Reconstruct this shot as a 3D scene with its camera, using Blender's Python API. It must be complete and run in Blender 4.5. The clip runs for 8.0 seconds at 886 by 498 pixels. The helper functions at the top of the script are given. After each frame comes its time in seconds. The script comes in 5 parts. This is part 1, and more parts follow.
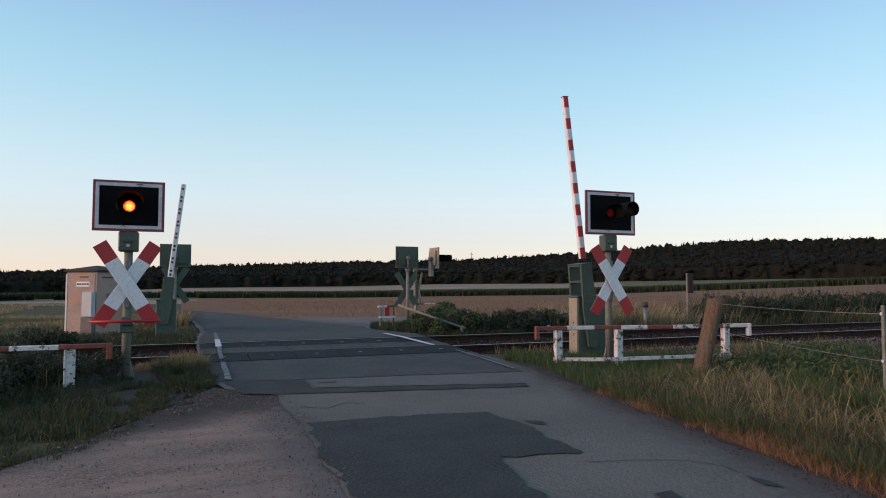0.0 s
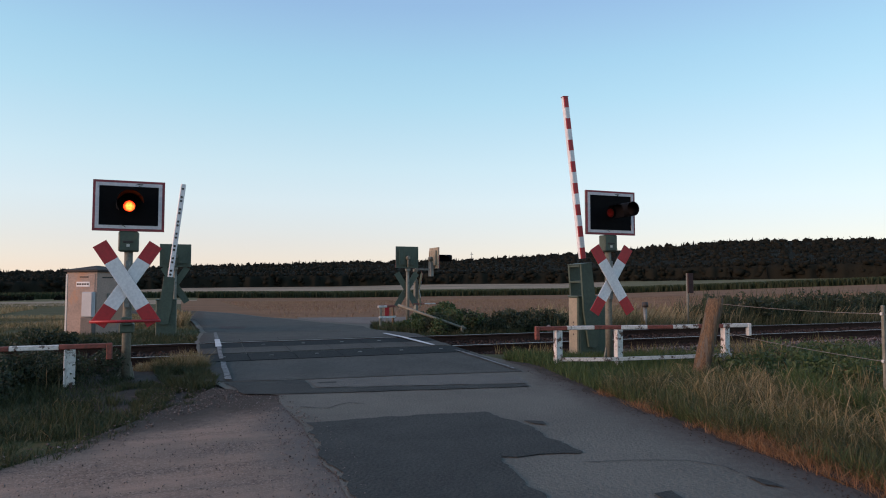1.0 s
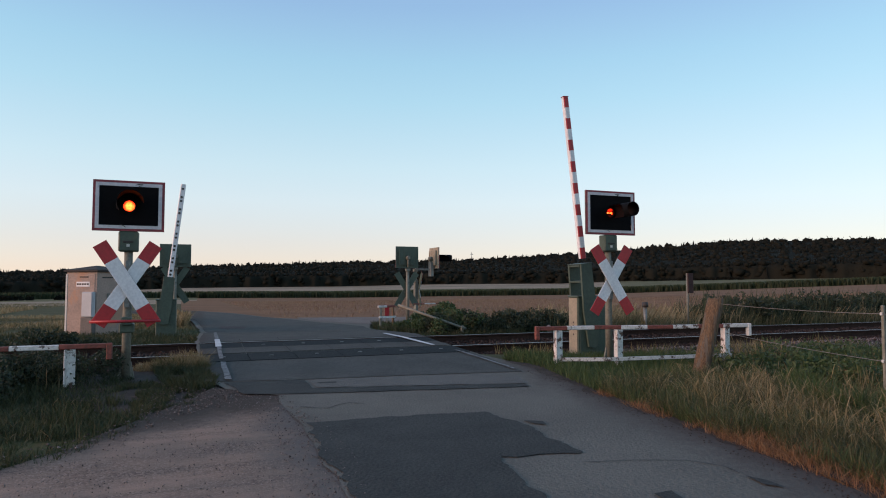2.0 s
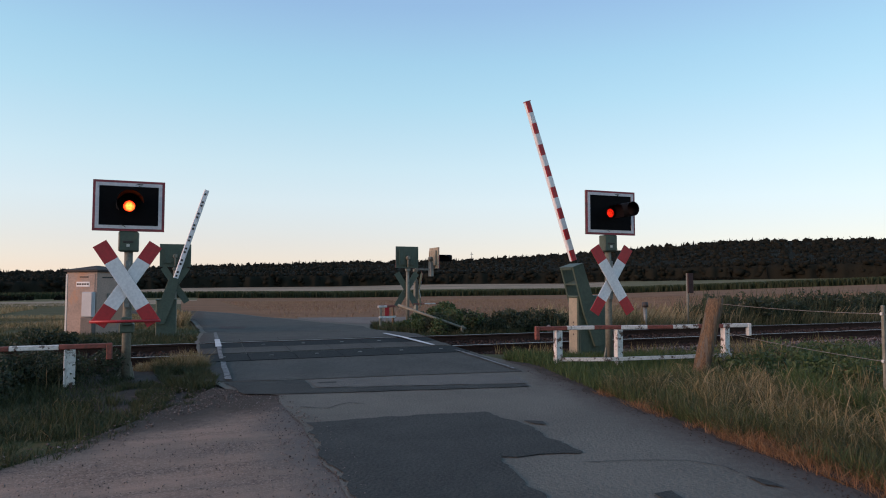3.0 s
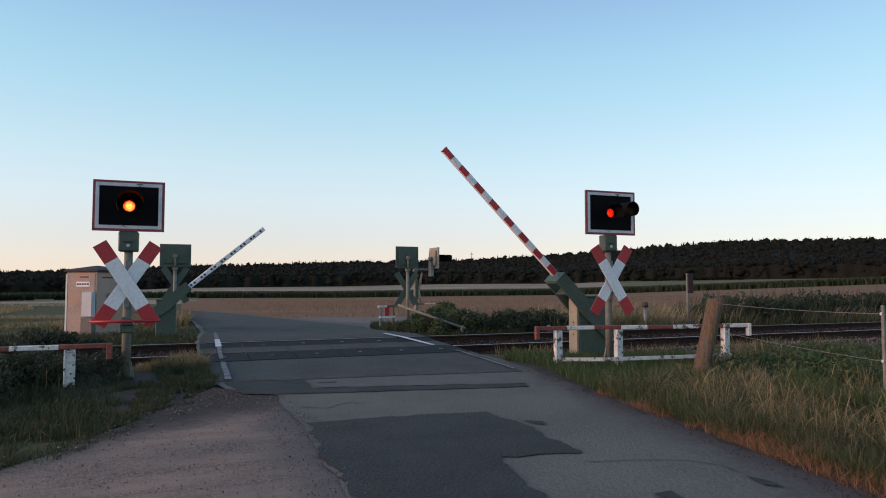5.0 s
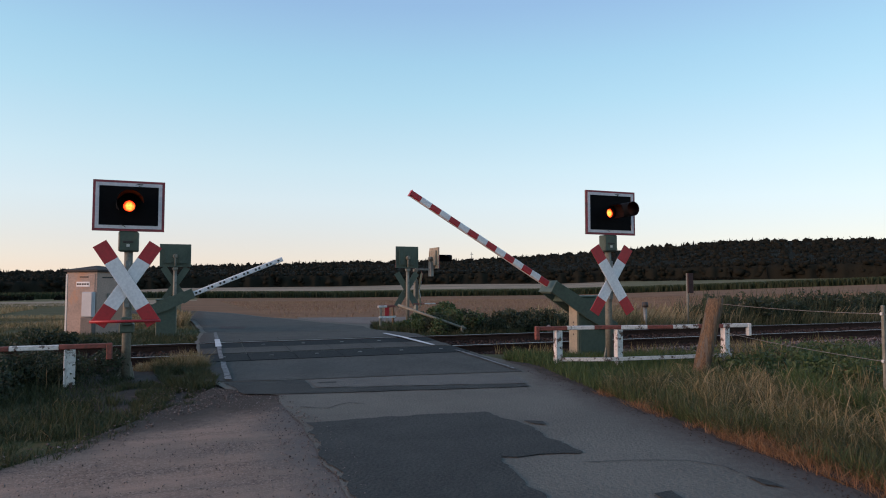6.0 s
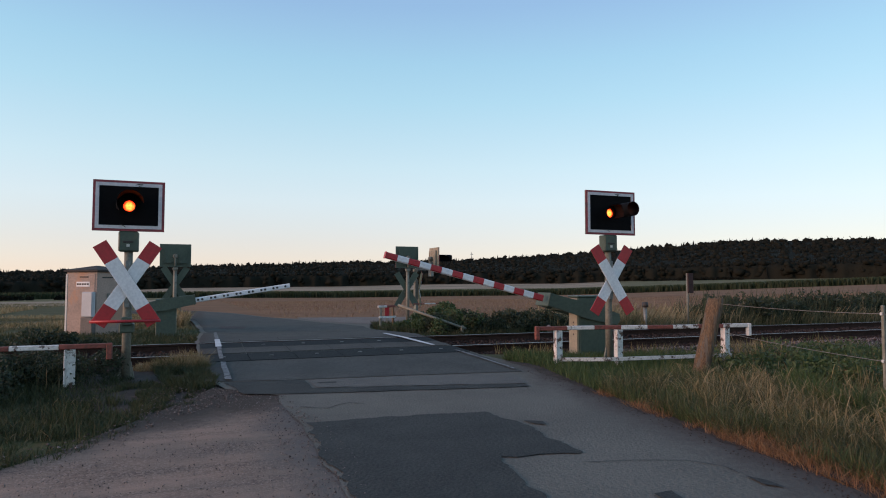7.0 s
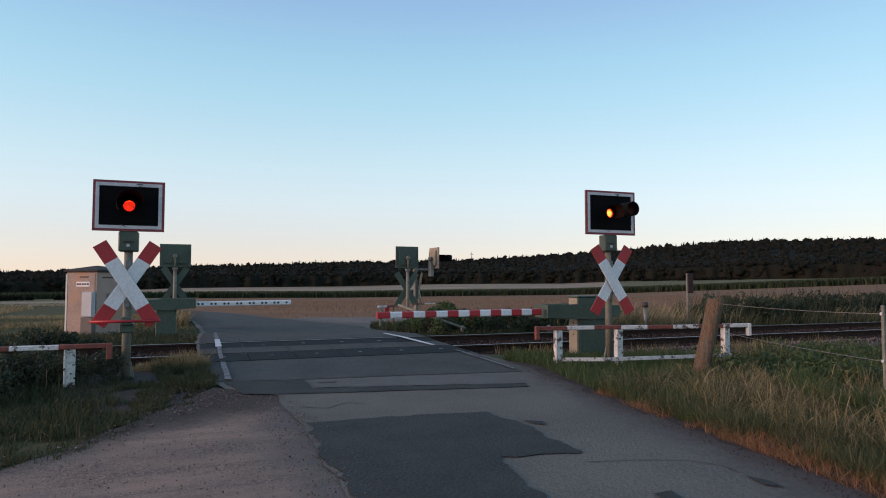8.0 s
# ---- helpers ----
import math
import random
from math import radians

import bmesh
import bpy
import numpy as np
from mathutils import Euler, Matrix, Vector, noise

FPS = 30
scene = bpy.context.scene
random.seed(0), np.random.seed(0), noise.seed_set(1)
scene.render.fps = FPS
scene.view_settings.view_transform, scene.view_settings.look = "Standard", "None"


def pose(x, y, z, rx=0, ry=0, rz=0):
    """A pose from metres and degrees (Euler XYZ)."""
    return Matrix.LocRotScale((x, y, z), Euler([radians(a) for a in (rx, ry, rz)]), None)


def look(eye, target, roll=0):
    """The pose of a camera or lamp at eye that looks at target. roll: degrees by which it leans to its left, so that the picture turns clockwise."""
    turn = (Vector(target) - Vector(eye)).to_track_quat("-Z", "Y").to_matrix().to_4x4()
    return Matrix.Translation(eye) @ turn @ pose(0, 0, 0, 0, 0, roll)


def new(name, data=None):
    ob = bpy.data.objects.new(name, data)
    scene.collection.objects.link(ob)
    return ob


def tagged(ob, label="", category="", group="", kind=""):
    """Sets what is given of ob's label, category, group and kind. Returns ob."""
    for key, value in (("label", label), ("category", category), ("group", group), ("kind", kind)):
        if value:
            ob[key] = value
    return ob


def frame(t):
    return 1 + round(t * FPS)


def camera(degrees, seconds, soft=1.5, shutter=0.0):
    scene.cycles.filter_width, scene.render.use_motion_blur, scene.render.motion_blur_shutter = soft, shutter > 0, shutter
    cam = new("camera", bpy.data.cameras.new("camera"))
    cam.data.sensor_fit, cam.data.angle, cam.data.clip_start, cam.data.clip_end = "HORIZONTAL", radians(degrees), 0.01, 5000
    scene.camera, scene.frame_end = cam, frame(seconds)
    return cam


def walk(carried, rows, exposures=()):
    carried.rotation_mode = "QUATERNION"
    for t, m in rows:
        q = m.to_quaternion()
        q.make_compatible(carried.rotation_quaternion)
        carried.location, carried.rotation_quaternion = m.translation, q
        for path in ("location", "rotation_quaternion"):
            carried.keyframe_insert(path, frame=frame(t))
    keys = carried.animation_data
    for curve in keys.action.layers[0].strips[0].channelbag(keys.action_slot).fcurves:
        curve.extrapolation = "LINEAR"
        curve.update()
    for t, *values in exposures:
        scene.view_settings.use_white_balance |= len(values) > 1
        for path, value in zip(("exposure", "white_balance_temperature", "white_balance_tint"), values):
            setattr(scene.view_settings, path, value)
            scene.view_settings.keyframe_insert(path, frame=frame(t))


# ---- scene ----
cam = camera(69.0, 8.0, soft=1.05)
EYE = Vector((0.0, 0.0, 1.15))
HEAD = radians(20.85)
PITCH = radians(2.963)
AIM = EYE + Vector((math.sin(HEAD) * math.cos(PITCH), math.cos(HEAD) * math.cos(PITCH), math.sin(PITCH)))
walk(cam, [(0.0, look(EYE, AIM)), (8.0, look(EYE, AIM))], [(0.0, 1.58, 6550, 14), (8.0, 1.58, 6550, 14)])

# ---- world and light: clear sky just after sunset, the glow low on the left behind the camera ----
world = bpy.data.worlds.new("dusk_sky")
scene.world = world
world.use_nodes = True
wn, wl = world.node_tree.nodes, world.node_tree.links
sky = wn.new("ShaderNodeTexSky")
sky.sky_type = "NISHITA"
sky.sun_disc = False
SUN_EL, SUN_AZ = 13.0, -90.0      # degrees; azimuth from +Y, clockwise seen from above
sky.sun_elevation = radians(SUN_EL)
sky.sun_rotation = radians(SUN_AZ)
sky.air_density, sky.dust_density, sky.ozone_density = 1.0, 0.1, 1.5
haze = wn.new("ShaderNodeMix")      # evening haze: rosy white at the horizon, clear blue-green above, deeper blue overhead
haze.data_type = "RGBA"
haze.inputs[0].default_value = 0.8
sky_way = wn.new("ShaderNodeTexCoord")
sky_split = wn.new("ShaderNodeSeparateXYZ")
sky_ramp = wn.new("ShaderNodeValToRGB")
sky_gain = wn.new("ShaderNodeVectorMath")
sky_gain.operation = "SCALE"
sky_gain.inputs["Scale"].default_value = 3.0
stops = sky_ramp.color_ramp.elements
HAZE = ((0.0, (1.98, 1.6, 1.6)), (0.061, (1.93, 1.82, 1.9)), (0.121, (1.93, 2.2, 2.32)), (0.173, (1.74, 2.27, 2.42)), (0.27, (1.27, 2.12, 2.46)), (0.325, (1.08, 1.95, 2.42)), (0.40, (0.89, 1.54, 2.28)), (1.0, (0.6, 1.1, 1.8)))
for k, (height, tone) in enumerate(HAZE):
    stop = stops[0] if k == 0 else stops[len(stops) - 1] if k == len(HAZE) - 1 else stops.new(height)
    stop.color = (*[v / 3.0 for v in tone], 1)
wl.new(sky_way.outputs["Generated"], sky_split.inputs[0])
wl.new(sky_split.outputs["Z"], sky_ramp.inputs[0])
wl.new(sky_ramp.outputs[0], sky_gain.inputs[0])
wl.new(sky_gain.outputs[0], haze.inputs[7])
wl.new(sky.outputs[0], haze.inputs[6])
wl.new(haze.outputs[2], wn["Background"].inputs[0])
wn["Background"].inputs[1].default_value = 0.11
sun = new("sun", bpy.data.lights.new("sun", "SUN"))
sun.data.energy, sun.data.angle, sun.data.color = 0.95, radians(25), (1.0, 0.58, 0.42)
sun_dir = Vector((math.sin(radians(SUN_AZ)) * math.cos(radians(SUN_EL)), math.cos(radians(SUN_AZ)) * math.cos(radians(SUN_EL)), math.sin(radians(SUN_EL))))
sun.matrix_world = look(sun_dir * 100, (0, 0, 0))


# ---- materials ----
def mat(name, c1, c2=None, rough=0.8, scale=6.0, bump=0.0, metal=0.0, fine=60.0, spots=None, spot_scale=3.0, spot_lim=0.6,
        per_object=0.0, per_island=0.0, stretch=(1, 1, 1)):
    """Two tones mixed by coarse and fine noise, stains of a third tone, fine relief."""
    m = bpy.data.materials.new(name)
    m.use_nodes = True
    n, l = m.node_tree.nodes, m.node_tree.links
    b = n["Principled BSDF"]
    b.inputs["Roughness"].default_value = rough
    b.inputs["Metallic"].default_value = metal
    if rough > 0.7:
        b.inputs["Specular IOR Level"].default_value = 0.1
    c2 = c2 or tuple(v * 0.75 for v in c1)
    tc = n.new("ShaderNodeTexCoord")
    mp = n.new("ShaderNodeMapping")
    mp.inputs["Scale"].default_value = stretch
    l.new(tc.outputs["Object"], mp.inputs[0])
    a = n.new("ShaderNodeTexNoise")
    a.inputs["Scale"].default_value, a.inputs["Detail"].default_value, a.inputs["Roughness"].default_value = scale, 5, 0.65
    f = n.new("ShaderNodeTexNoise")
    f.inputs["Scale"].default_value, f.inputs["Detail"].default_value = fine, 3
    l.new(mp.outputs[0], a.inputs[0])
    l.new(mp.outputs[0], f.inputs[0])
    add = n.new("ShaderNodeMath")
    add.operation = "ADD"
    l.new(a.outputs[0], add.inputs[0])
    l.new(f.outputs[0], add.inputs[1])
    r = n.new("ShaderNodeMapRange")
    r.inputs[1].default_value, r.inputs[2].default_value = 0.8, 1.2
    l.new(add.outputs[0], r.inputs[0])
    mix = n.new("ShaderNodeMix")
    mix.data_type = "RGBA"
    mix.inputs[6].default_value, mix.inputs[7].default_value = (*c1, 1), (*c2, 1)
    l.new(r.outputs[0], mix.inputs[0])
    out = mix.outputs[2]
    if spots:
        s = n.new("ShaderNodeTexNoise")
        s.inputs["Scale"].default_value, s.inputs["Detail"].default_value, s.inputs["Roughness"].default_value = spot_scale, 6, 0.7
        l.new(mp.outputs[0], s.inputs[0])
        sr = n.new("ShaderNodeMapRange")
        sr.inputs[1].default_value, sr.inputs[2].default_value = spot_lim, spot_lim + 0.06
        l.new(s.outputs[0], sr.inputs[0])
        sm = n.new("ShaderNodeMix")
        sm.data_type = "RGBA"
        sm.inputs[7].default_value = (*spots, 1)
        l.new(sr.outputs[0], sm.inputs[0])
        l.new(out, sm.inputs[6])
        out = sm.outputs[2]
    for amount, node, socket in ((per_object, "ShaderNodeObjectInfo", "Random"), (per_island, "ShaderNodeNewGeometry", "Random Per Island")):
        if amount:
            o = n.new(node)
            hr = n.new("ShaderNodeMapRange")
            hr.inputs[3].default_value, hr.inputs[4].default_value = 1 - amount, 1 + amount
            l.new(o.outputs[socket], hr.inputs[0])
            hs = n.new("ShaderNodeHueSaturation")
            l.new(hr.outputs[0], hs.inputs["Value"])
            l.new(out, hs.inputs["Color"])
            out = hs.outputs[0]
    l.new(out, b.inputs["Base Color"])
    if bump:
        bp = n.new("ShaderNodeBump")
        bp.inputs["Strength"].default_value, bp.inputs["Distance"].default_value = bump, 0.02
        l.new(add.outputs[0], bp.inputs["Height"])
        l.new(bp.outputs[0], b.inputs["Normal"])
    return m


def glow(name, color, strength):
    m = bpy.data.materials.new(name)
    m.use_nodes = True
    n, l = m.node_tree.nodes, m.node_tree.links
    b = n["Principled BSDF"]
    b.inputs["Base Color"].default_value = (*color, 1)
    b.inputs["Emission Color"].default_value = (*color, 1)
    b.inputs["Emission Strength"].default_value = strength
    return m


ASPHALT = mat("asphalt_grey", (0.1470, 0.1374, 0.1184), (0.1071, 0.1000, 0.0865), 0.85, 0.9, 0.6, fine=42, spots=(0.155, 0.154, 0.147), spot_scale=42, spot_lim=0.62)


def dirty_edge(m, tone, way, at, soft_width, ragged_by):
    """Dirt washed over the edge of a paving: it thickens past a line, at metres out along way."""
    n, l = m.node_tree.nodes, m.node_tree.links
    b = n["Principled BSDF"]
    paint = b.inputs["Base Color"].links[0].from_socket
    tc = n.new("ShaderNodeTexCoord")
    dot = n.new("ShaderNodeVectorMath")
    dot.operation = "DOT_PRODUCT"
    dot.inputs[1].default_value = (*way, 0.0)
    l.new(tc.outputs["Object"], dot.inputs[0])
    total = dot.outputs["Value"]
    for scale, amount in ((1.7, ragged_by), (14.0, ragged_by * 0.7)):
        no = n.new("ShaderNodeTexNoise")
        no.inputs["Scale"].default_value, no.inputs["Detail"].default_value = scale, 6
        l.new(tc.outputs["Object"], no.inputs[0])
        ma = n.new("ShaderNodeMath")
        ma.operation = "MULTIPLY_ADD"
        ma.inputs[1].default_value = amount
        l.new(no.outputs[0], ma.inputs[0])
        l.new(total, ma.inputs[2])
        total = ma.outputs[0]
    r = n.new("ShaderNodeMapRange")
    mid = at + ragged_by * 0.85
    r.inputs[1].default_value, r.inputs[2].default_value = mid - soft_width, mid + soft_width
    l.new(total, r.inputs[0])
    mix = n.new("ShaderNodeMix")
    mix.data_type = "RGBA"
    mix.inputs[7].default_value = (*tone, 1)
    l.new(r.outputs[0], mix.inputs[0])
    l.new(paint, mix.inputs[6])
    l.new(mix.outputs[2], b.inputs["Base Color"])


def pebbly(name, tones, dust, streak=(0.5, 0.9), pebble=70.0, rough=0.95):
    """Trodden gravel: small stones of mixed tones under drifts of dust drawn out along the wheel tracks."""
    m = bpy.data.materials.new(name)
    m.use_nodes = True
    n, l = m.node_tree.nodes, m.node_tree.links
    b = n["Principled BSDF"]
    b.inputs["Roughness"].default_value = rough
    b.inputs["Specular IOR Level"].default_value = 0.1
    tc = n.new("ShaderNodeTexCoord")
    vo = n.new("ShaderNodeTexVoronoi")
    vo.inputs["Scale"].default_value = pebble
    l.new(tc.outputs["Object"], vo.inputs[0])
    sp = n.new("ShaderNodeSeparateColor")
    l.new(vo.outputs["Color"], sp.inputs[0])
    cr = n.new("ShaderNodeValToRGB")
    el = cr.color_ramp.elements
    el[0].color, el[1].color = (*tones[0], 1), (*tones[-1], 1)
    for k, c in enumerate(tones[1:-1]):
        el.new((k + 1) / (len(tones) - 1)).color = (*c, 1)
    l.new(sp.outputs[0], cr.inputs[0])
    mp = n.new("ShaderNodeMapping")
    mp.inputs["Rotation"].default_value = (0, 0, radians(-42))
    mp.inputs["Scale"].default_value = (streak[0], streak[1] * 3.2, 1)
    l.new(tc.outputs["Object"], mp.inputs[0])
    drift = n.new("ShaderNodeTexNoise")
    drift.inputs["Scale"].default_value, drift.inputs["Detail"].default_value, drift.inputs["Roughness"].default_value = 1.1, 8, 0.68
    l.new(mp.outputs[0], drift.inputs[0])
    dr = n.new("ShaderNodeMapRange")
    dr.inputs[1].default_value, dr.inputs[2].default_value, dr.inputs[3].default_value, dr.inputs[4].default_value = 0.38, 0.6, 0.25, 0.95
    l.new(drift.outputs[0], dr.inputs[0])
    patch = n.new("ShaderNodeTexNoise")
    patch.inputs["Scale"].default_value, patch.inputs["Detail"].default_value = 0.8, 4
    l.new(tc.outputs["Object"], patch.inputs[0])
    dm = n.new("ShaderNodeMix")
    dm.data_type = "RGBA"
    dm.inputs[6].default_value, dm.inputs[7].default_value = (*dust[0], 1), (*dust[1], 1)
    pr = n.new("ShaderNodeMapRange")
    pr.inputs[1].default_value, pr.inputs[2].default_value = 0.38, 0.62
    l.new(patch.outputs[0], pr.inputs[0])
    l.new(pr.outputs[0], dm.inputs[0])
    mix = n.new("ShaderNodeMix")
    mix.data_type = "RGBA"
    l.new(dr.outputs[0], mix.inputs[0])
    l.new(cr.outputs[0], mix.inputs[6])
    l.new(dm.outputs[2], mix.inputs[7])
    l.new(mix.outputs[2], b.inputs["Base Color"])
    grit = n.new("ShaderNodeTexNoise")
    grit.inputs["Scale"].default_value, grit.inputs["Detail"].default_value = 38, 6
    l.new(tc.outputs["Object"], grit.inputs[0])
    hs = n.new("ShaderNodeMath")
    hs.operation = "SUBTRACT"
    l.new(grit.outputs[0], hs.inputs[0])
    l.new(vo.outputs["Distance"], hs.inputs[1])
    bp = n.new("ShaderNodeBump")
    bp.inputs["Strength"].default_value, bp.inputs["Distance"].default_value = 0.45, 0.012
    l.new(hs.outputs[0], bp.inputs["Height"])
    l.new(bp.outputs[0], b.inputs["Normal"])
    return m


dirty_edge(ASPHALT, (0.08, 0.066, 0.058), (1.0, -0.15), 3.06, 0.22, 0.6)
ASPHALT_DARK = mat("asphalt_dark", (0.0546, 0.0556, 0.0517), (0.0357, 0.0364, 0.0348), 0.8, 1.8, 0.6, fine=40, spots=(0.066, 0.067, 0.067), spot_scale=40, spot_lim=0.63)
ASPHALT_PALE = mat("asphalt_pale", (0.1344, 0.1313, 0.1203), (0.0998, 0.0980, 0.0912), 0.85, 1.5, 0.5, fine=140)
GRAVEL = pebbly("gravel_dirt", [(0.075, 0.057, 0.047), (0.115, 0.089, 0.074), (0.16, 0.124, 0.103), (0.28, 0.215, 0.18)], ((0.185, 0.146, 0.121), (0.325, 0.222, 0.169)), pebble=80.0)
dirty_edge(GRAVEL, (0.125, 0.112, 0.103), (1.0, 0.0), 0.66, 0.2, 0.5)
dirty_edge(GRAVEL, (0.07, 0.058, 0.05), (-0.6, 0.8), 5.05, 0.25, 0.6)
DIRT = mat("dark_dirt", (0.078, 0.064, 0.055), (0.048, 0.04, 0.035), 0.95, 3, 0.8, fine=50, spots=(0.11, 0.072, 0.054), spot_scale=7, spot_lim=0.58)
RUST_STAIN = mat("rust_stain", (0.085, 0.058, 0.055), (0.06, 0.05, 0.05), 0.85, 5, 0.4, fine=40)
RED = mat("red_paint", (0.43, 0.02, 0.028), (0.33, 0.017, 0.023), 0.45, 4, 0.05, fine=30)
WHITE = mat("white_paint", (0.75, 0.75, 0.76), (0.62, 0.62, 0.64), 0.45, 4, 0.05, fine=30)
GREEN = mat("green_paint", (0.062, 0.09, 0.066), (0.045, 0.067, 0.05), 0.55, 3, 0.1, fine=25, spots=(0.075, 0.09, 0.06), spot_scale=5)
FRAME_RED = mat("faded_red", (0.27, 0.032, 0.045), (0.17, 0.024, 0.034), 0.5, 4, 0.05, fine=30, spots=(0.12, 0.03, 0.035), spot_scale=6)
FRAME_WHITE = mat("greyed_white", (0.6, 0.58, 0.6), (0.48, 0.47, 0.5), 0.5, 4, 0.05, fine=30)
BLACK = mat("black_panel", (0.005, 0.005, 0.0055), (0.003, 0.003, 0.004), 0.75, 4, 0.05)
BLACK.node_tree.nodes["Principled BSDF"].inputs["Specular IOR Level"].default_value = 0.08
STEEL = mat("galvanised_steel", (0.22, 0.23, 0.22), (0.16, 0.165, 0.155), 0.55, 5, 0.1, metal=0.5, fine=40)
RAILTOP = mat("rail_bright", (0.36, 0.33, 0.32), (0.26, 0.24, 0.23), 0.4, 6, metal=0.9)
RUST = mat("rail_rust", (0.05, 0.028, 0.022), (0.03, 0.018, 0.015), 0.85, 8, 0.3, fine=50)
RUBBER = mat("black_rubber", (0.014, 0.015, 0.017), (0.009, 0.010, 0.011), 0.75, 5, 0.3)
GROUND = mat("ground_grass", (0.05, 0.06, 0.025), (0.09, 0.075, 0.04), 0.95, 0.5, 0.6, fine=20)


ASPHALT_MID = mat("asphalt_mid", (0.0819, 0.0808, 0.0743), (0.0546, 0.0545, 0.0508), 0.85, 1.6, 0.6, fine=26, spots=(0.085, 0.085, 0.085), spot_scale=34, spot_lim=0.61)
dirty_edge(ASPHALT_MID, (0.06, 0.05, 0.044), (-1.0, 0.0), -0.22, 0.1, 0.25)
GRAVEL_PALE = mat("dust_track", (0.2, 0.17, 0.15), (0.13, 0.11, 0.1), 0.95, 1.5, 0.6, fine=30)
LINE = mat("line_white", (0.6, 0.6, 0.6), (0.42, 0.42, 0.42), 0.7, 5, 0.2, fine=60, spots=(0.2, 0.2, 0.2), spot_scale=12, spot_lim=0.6)
LINE_WORN = mat("line_worn", (0.22, 0.22, 0.22), (0.13, 0.13, 0.13), 0.8, 5, 0.2, fine=60, spots=(0.07, 0.07, 0.07), spot_scale=9, spot_lim=0.52)
CONCRETE = mat("sleeper_concrete", (0.07, 0.055, 0.047), (0.045, 0.035, 0.03), 0.9, 4, 0.4, per_object=0.15)
BALLAST = mat("ballast_ground", (0.05, 0.04, 0.036), (0.03, 0.023, 0.02), 0.95, 5, 1.0, fine=30)
STONE = mat("ballast_stone", (0.055, 0.04, 0.035), (0.028, 0.02, 0.018), 0.9, 9, 0.3, per_island=0.45)
STONE_PALE = mat("gravel_stone", (0.22, 0.18, 0.165), (0.13, 0.105, 0.1), 0.9, 9, 0.3, per_island=0.4)
STONE_SHOULDER = mat("shoulder_stone", (0.2, 0.165, 0.16), (0.11, 0.09, 0.088), 0.9, 9, 0.3, per_island=0.45)
STONE_MIX = mat("mixed_grit", (0.16, 0.135, 0.125), (0.09, 0.075, 0.07), 0.9, 9, 0.3, per_island=0.6)
POST = mat("weathered_post", (0.2, 0.2, 0.165), (0.13, 0.13, 0.105), 0.65, 4, 0.2, metal=0.2, fine=30, spots=(0.09, 0.085, 0.06), spot_scale=5)
LABEL = mat("label_pale", (0.55, 0.55, 0.52), None, 0.6)
LABEL_DARK = mat("label_dark", (0.035, 0.03, 0.028), None, 0.6)
# tan tone that paints low evening light onto green sheet metal
LIT_SIDE = mat("evening_lit_panel", (0.3, 0.26, 0.19), (0.22, 0.2, 0.15), 0.7, 4, 0.2, fine=30)
RUST_RED = mat("peeling_red", (0.24, 0.06, 0.042), (0.13, 0.04, 0.03), 0.7, 5, 0.4, fine=35, spots=(0.1, 0.045, 0.03), spot_scale=9, spot_lim=0.58)
RUST_BROWN = mat("rusty_brown", (0.26, 0.15, 0.09), (0.17, 0.095, 0.06), 0.8, 5, 0.4, fine=35)
PEELING = mat("peeling_white", (0.68, 0.66, 0.63), (0.52, 0.5, 0.47), 0.65, 5, 0.4, fine=35, spots=(0.09, 0.05, 0.035), spot_scale=9, spot_lim=0.535)
# third tone: pinkish stains that also paint the warm evening reflection
CABINET = mat("cabinet_concrete", (0.42, 0.31, 0.255), (0.3, 0.235, 0.2), 0.8, 2, 0.2, fine=30, spots=(0.44, 0.27, 0.19), spot_scale=1.6, spot_lim=0.53)
ROOF = mat("cabinet_roof", (0.08, 0.07, 0.065), (0.05, 0.045, 0.042), 0.85, 4, 0.3)
MARKER = mat("marker_brown", (0.075, 0.045, 0.042), (0.04, 0.028, 0.028), 0.8, 8, 0.3, fine=40, spots=(0.2, 0.12, 0.11), spot_scale=9, spot_lim=0.62)
CABLE_BOX = mat("cable_box_grey", (0.13, 0.115, 0.105), (0.09, 0.08, 0.073), 0.7, 4, 0.2, fine=30)
METER = mat("meter_plastic", (0.42, 0.44, 0.46), (0.36, 0.38, 0.4), 0.5, 3)
WOOD = mat("post_wood", (0.19, 0.125, 0.075), (0.085, 0.06, 0.043), 0.85, 5, 0.8, fine=20, stretch=(6, 6, 0.6), spots=(0.13, 0.115, 0.095), spot_scale=2, spot_lim=0.55)
WIRE = mat("wire", (0.22, 0.205, 0.185), (0.14, 0.13, 0.115), 0.6, metal=0.2)


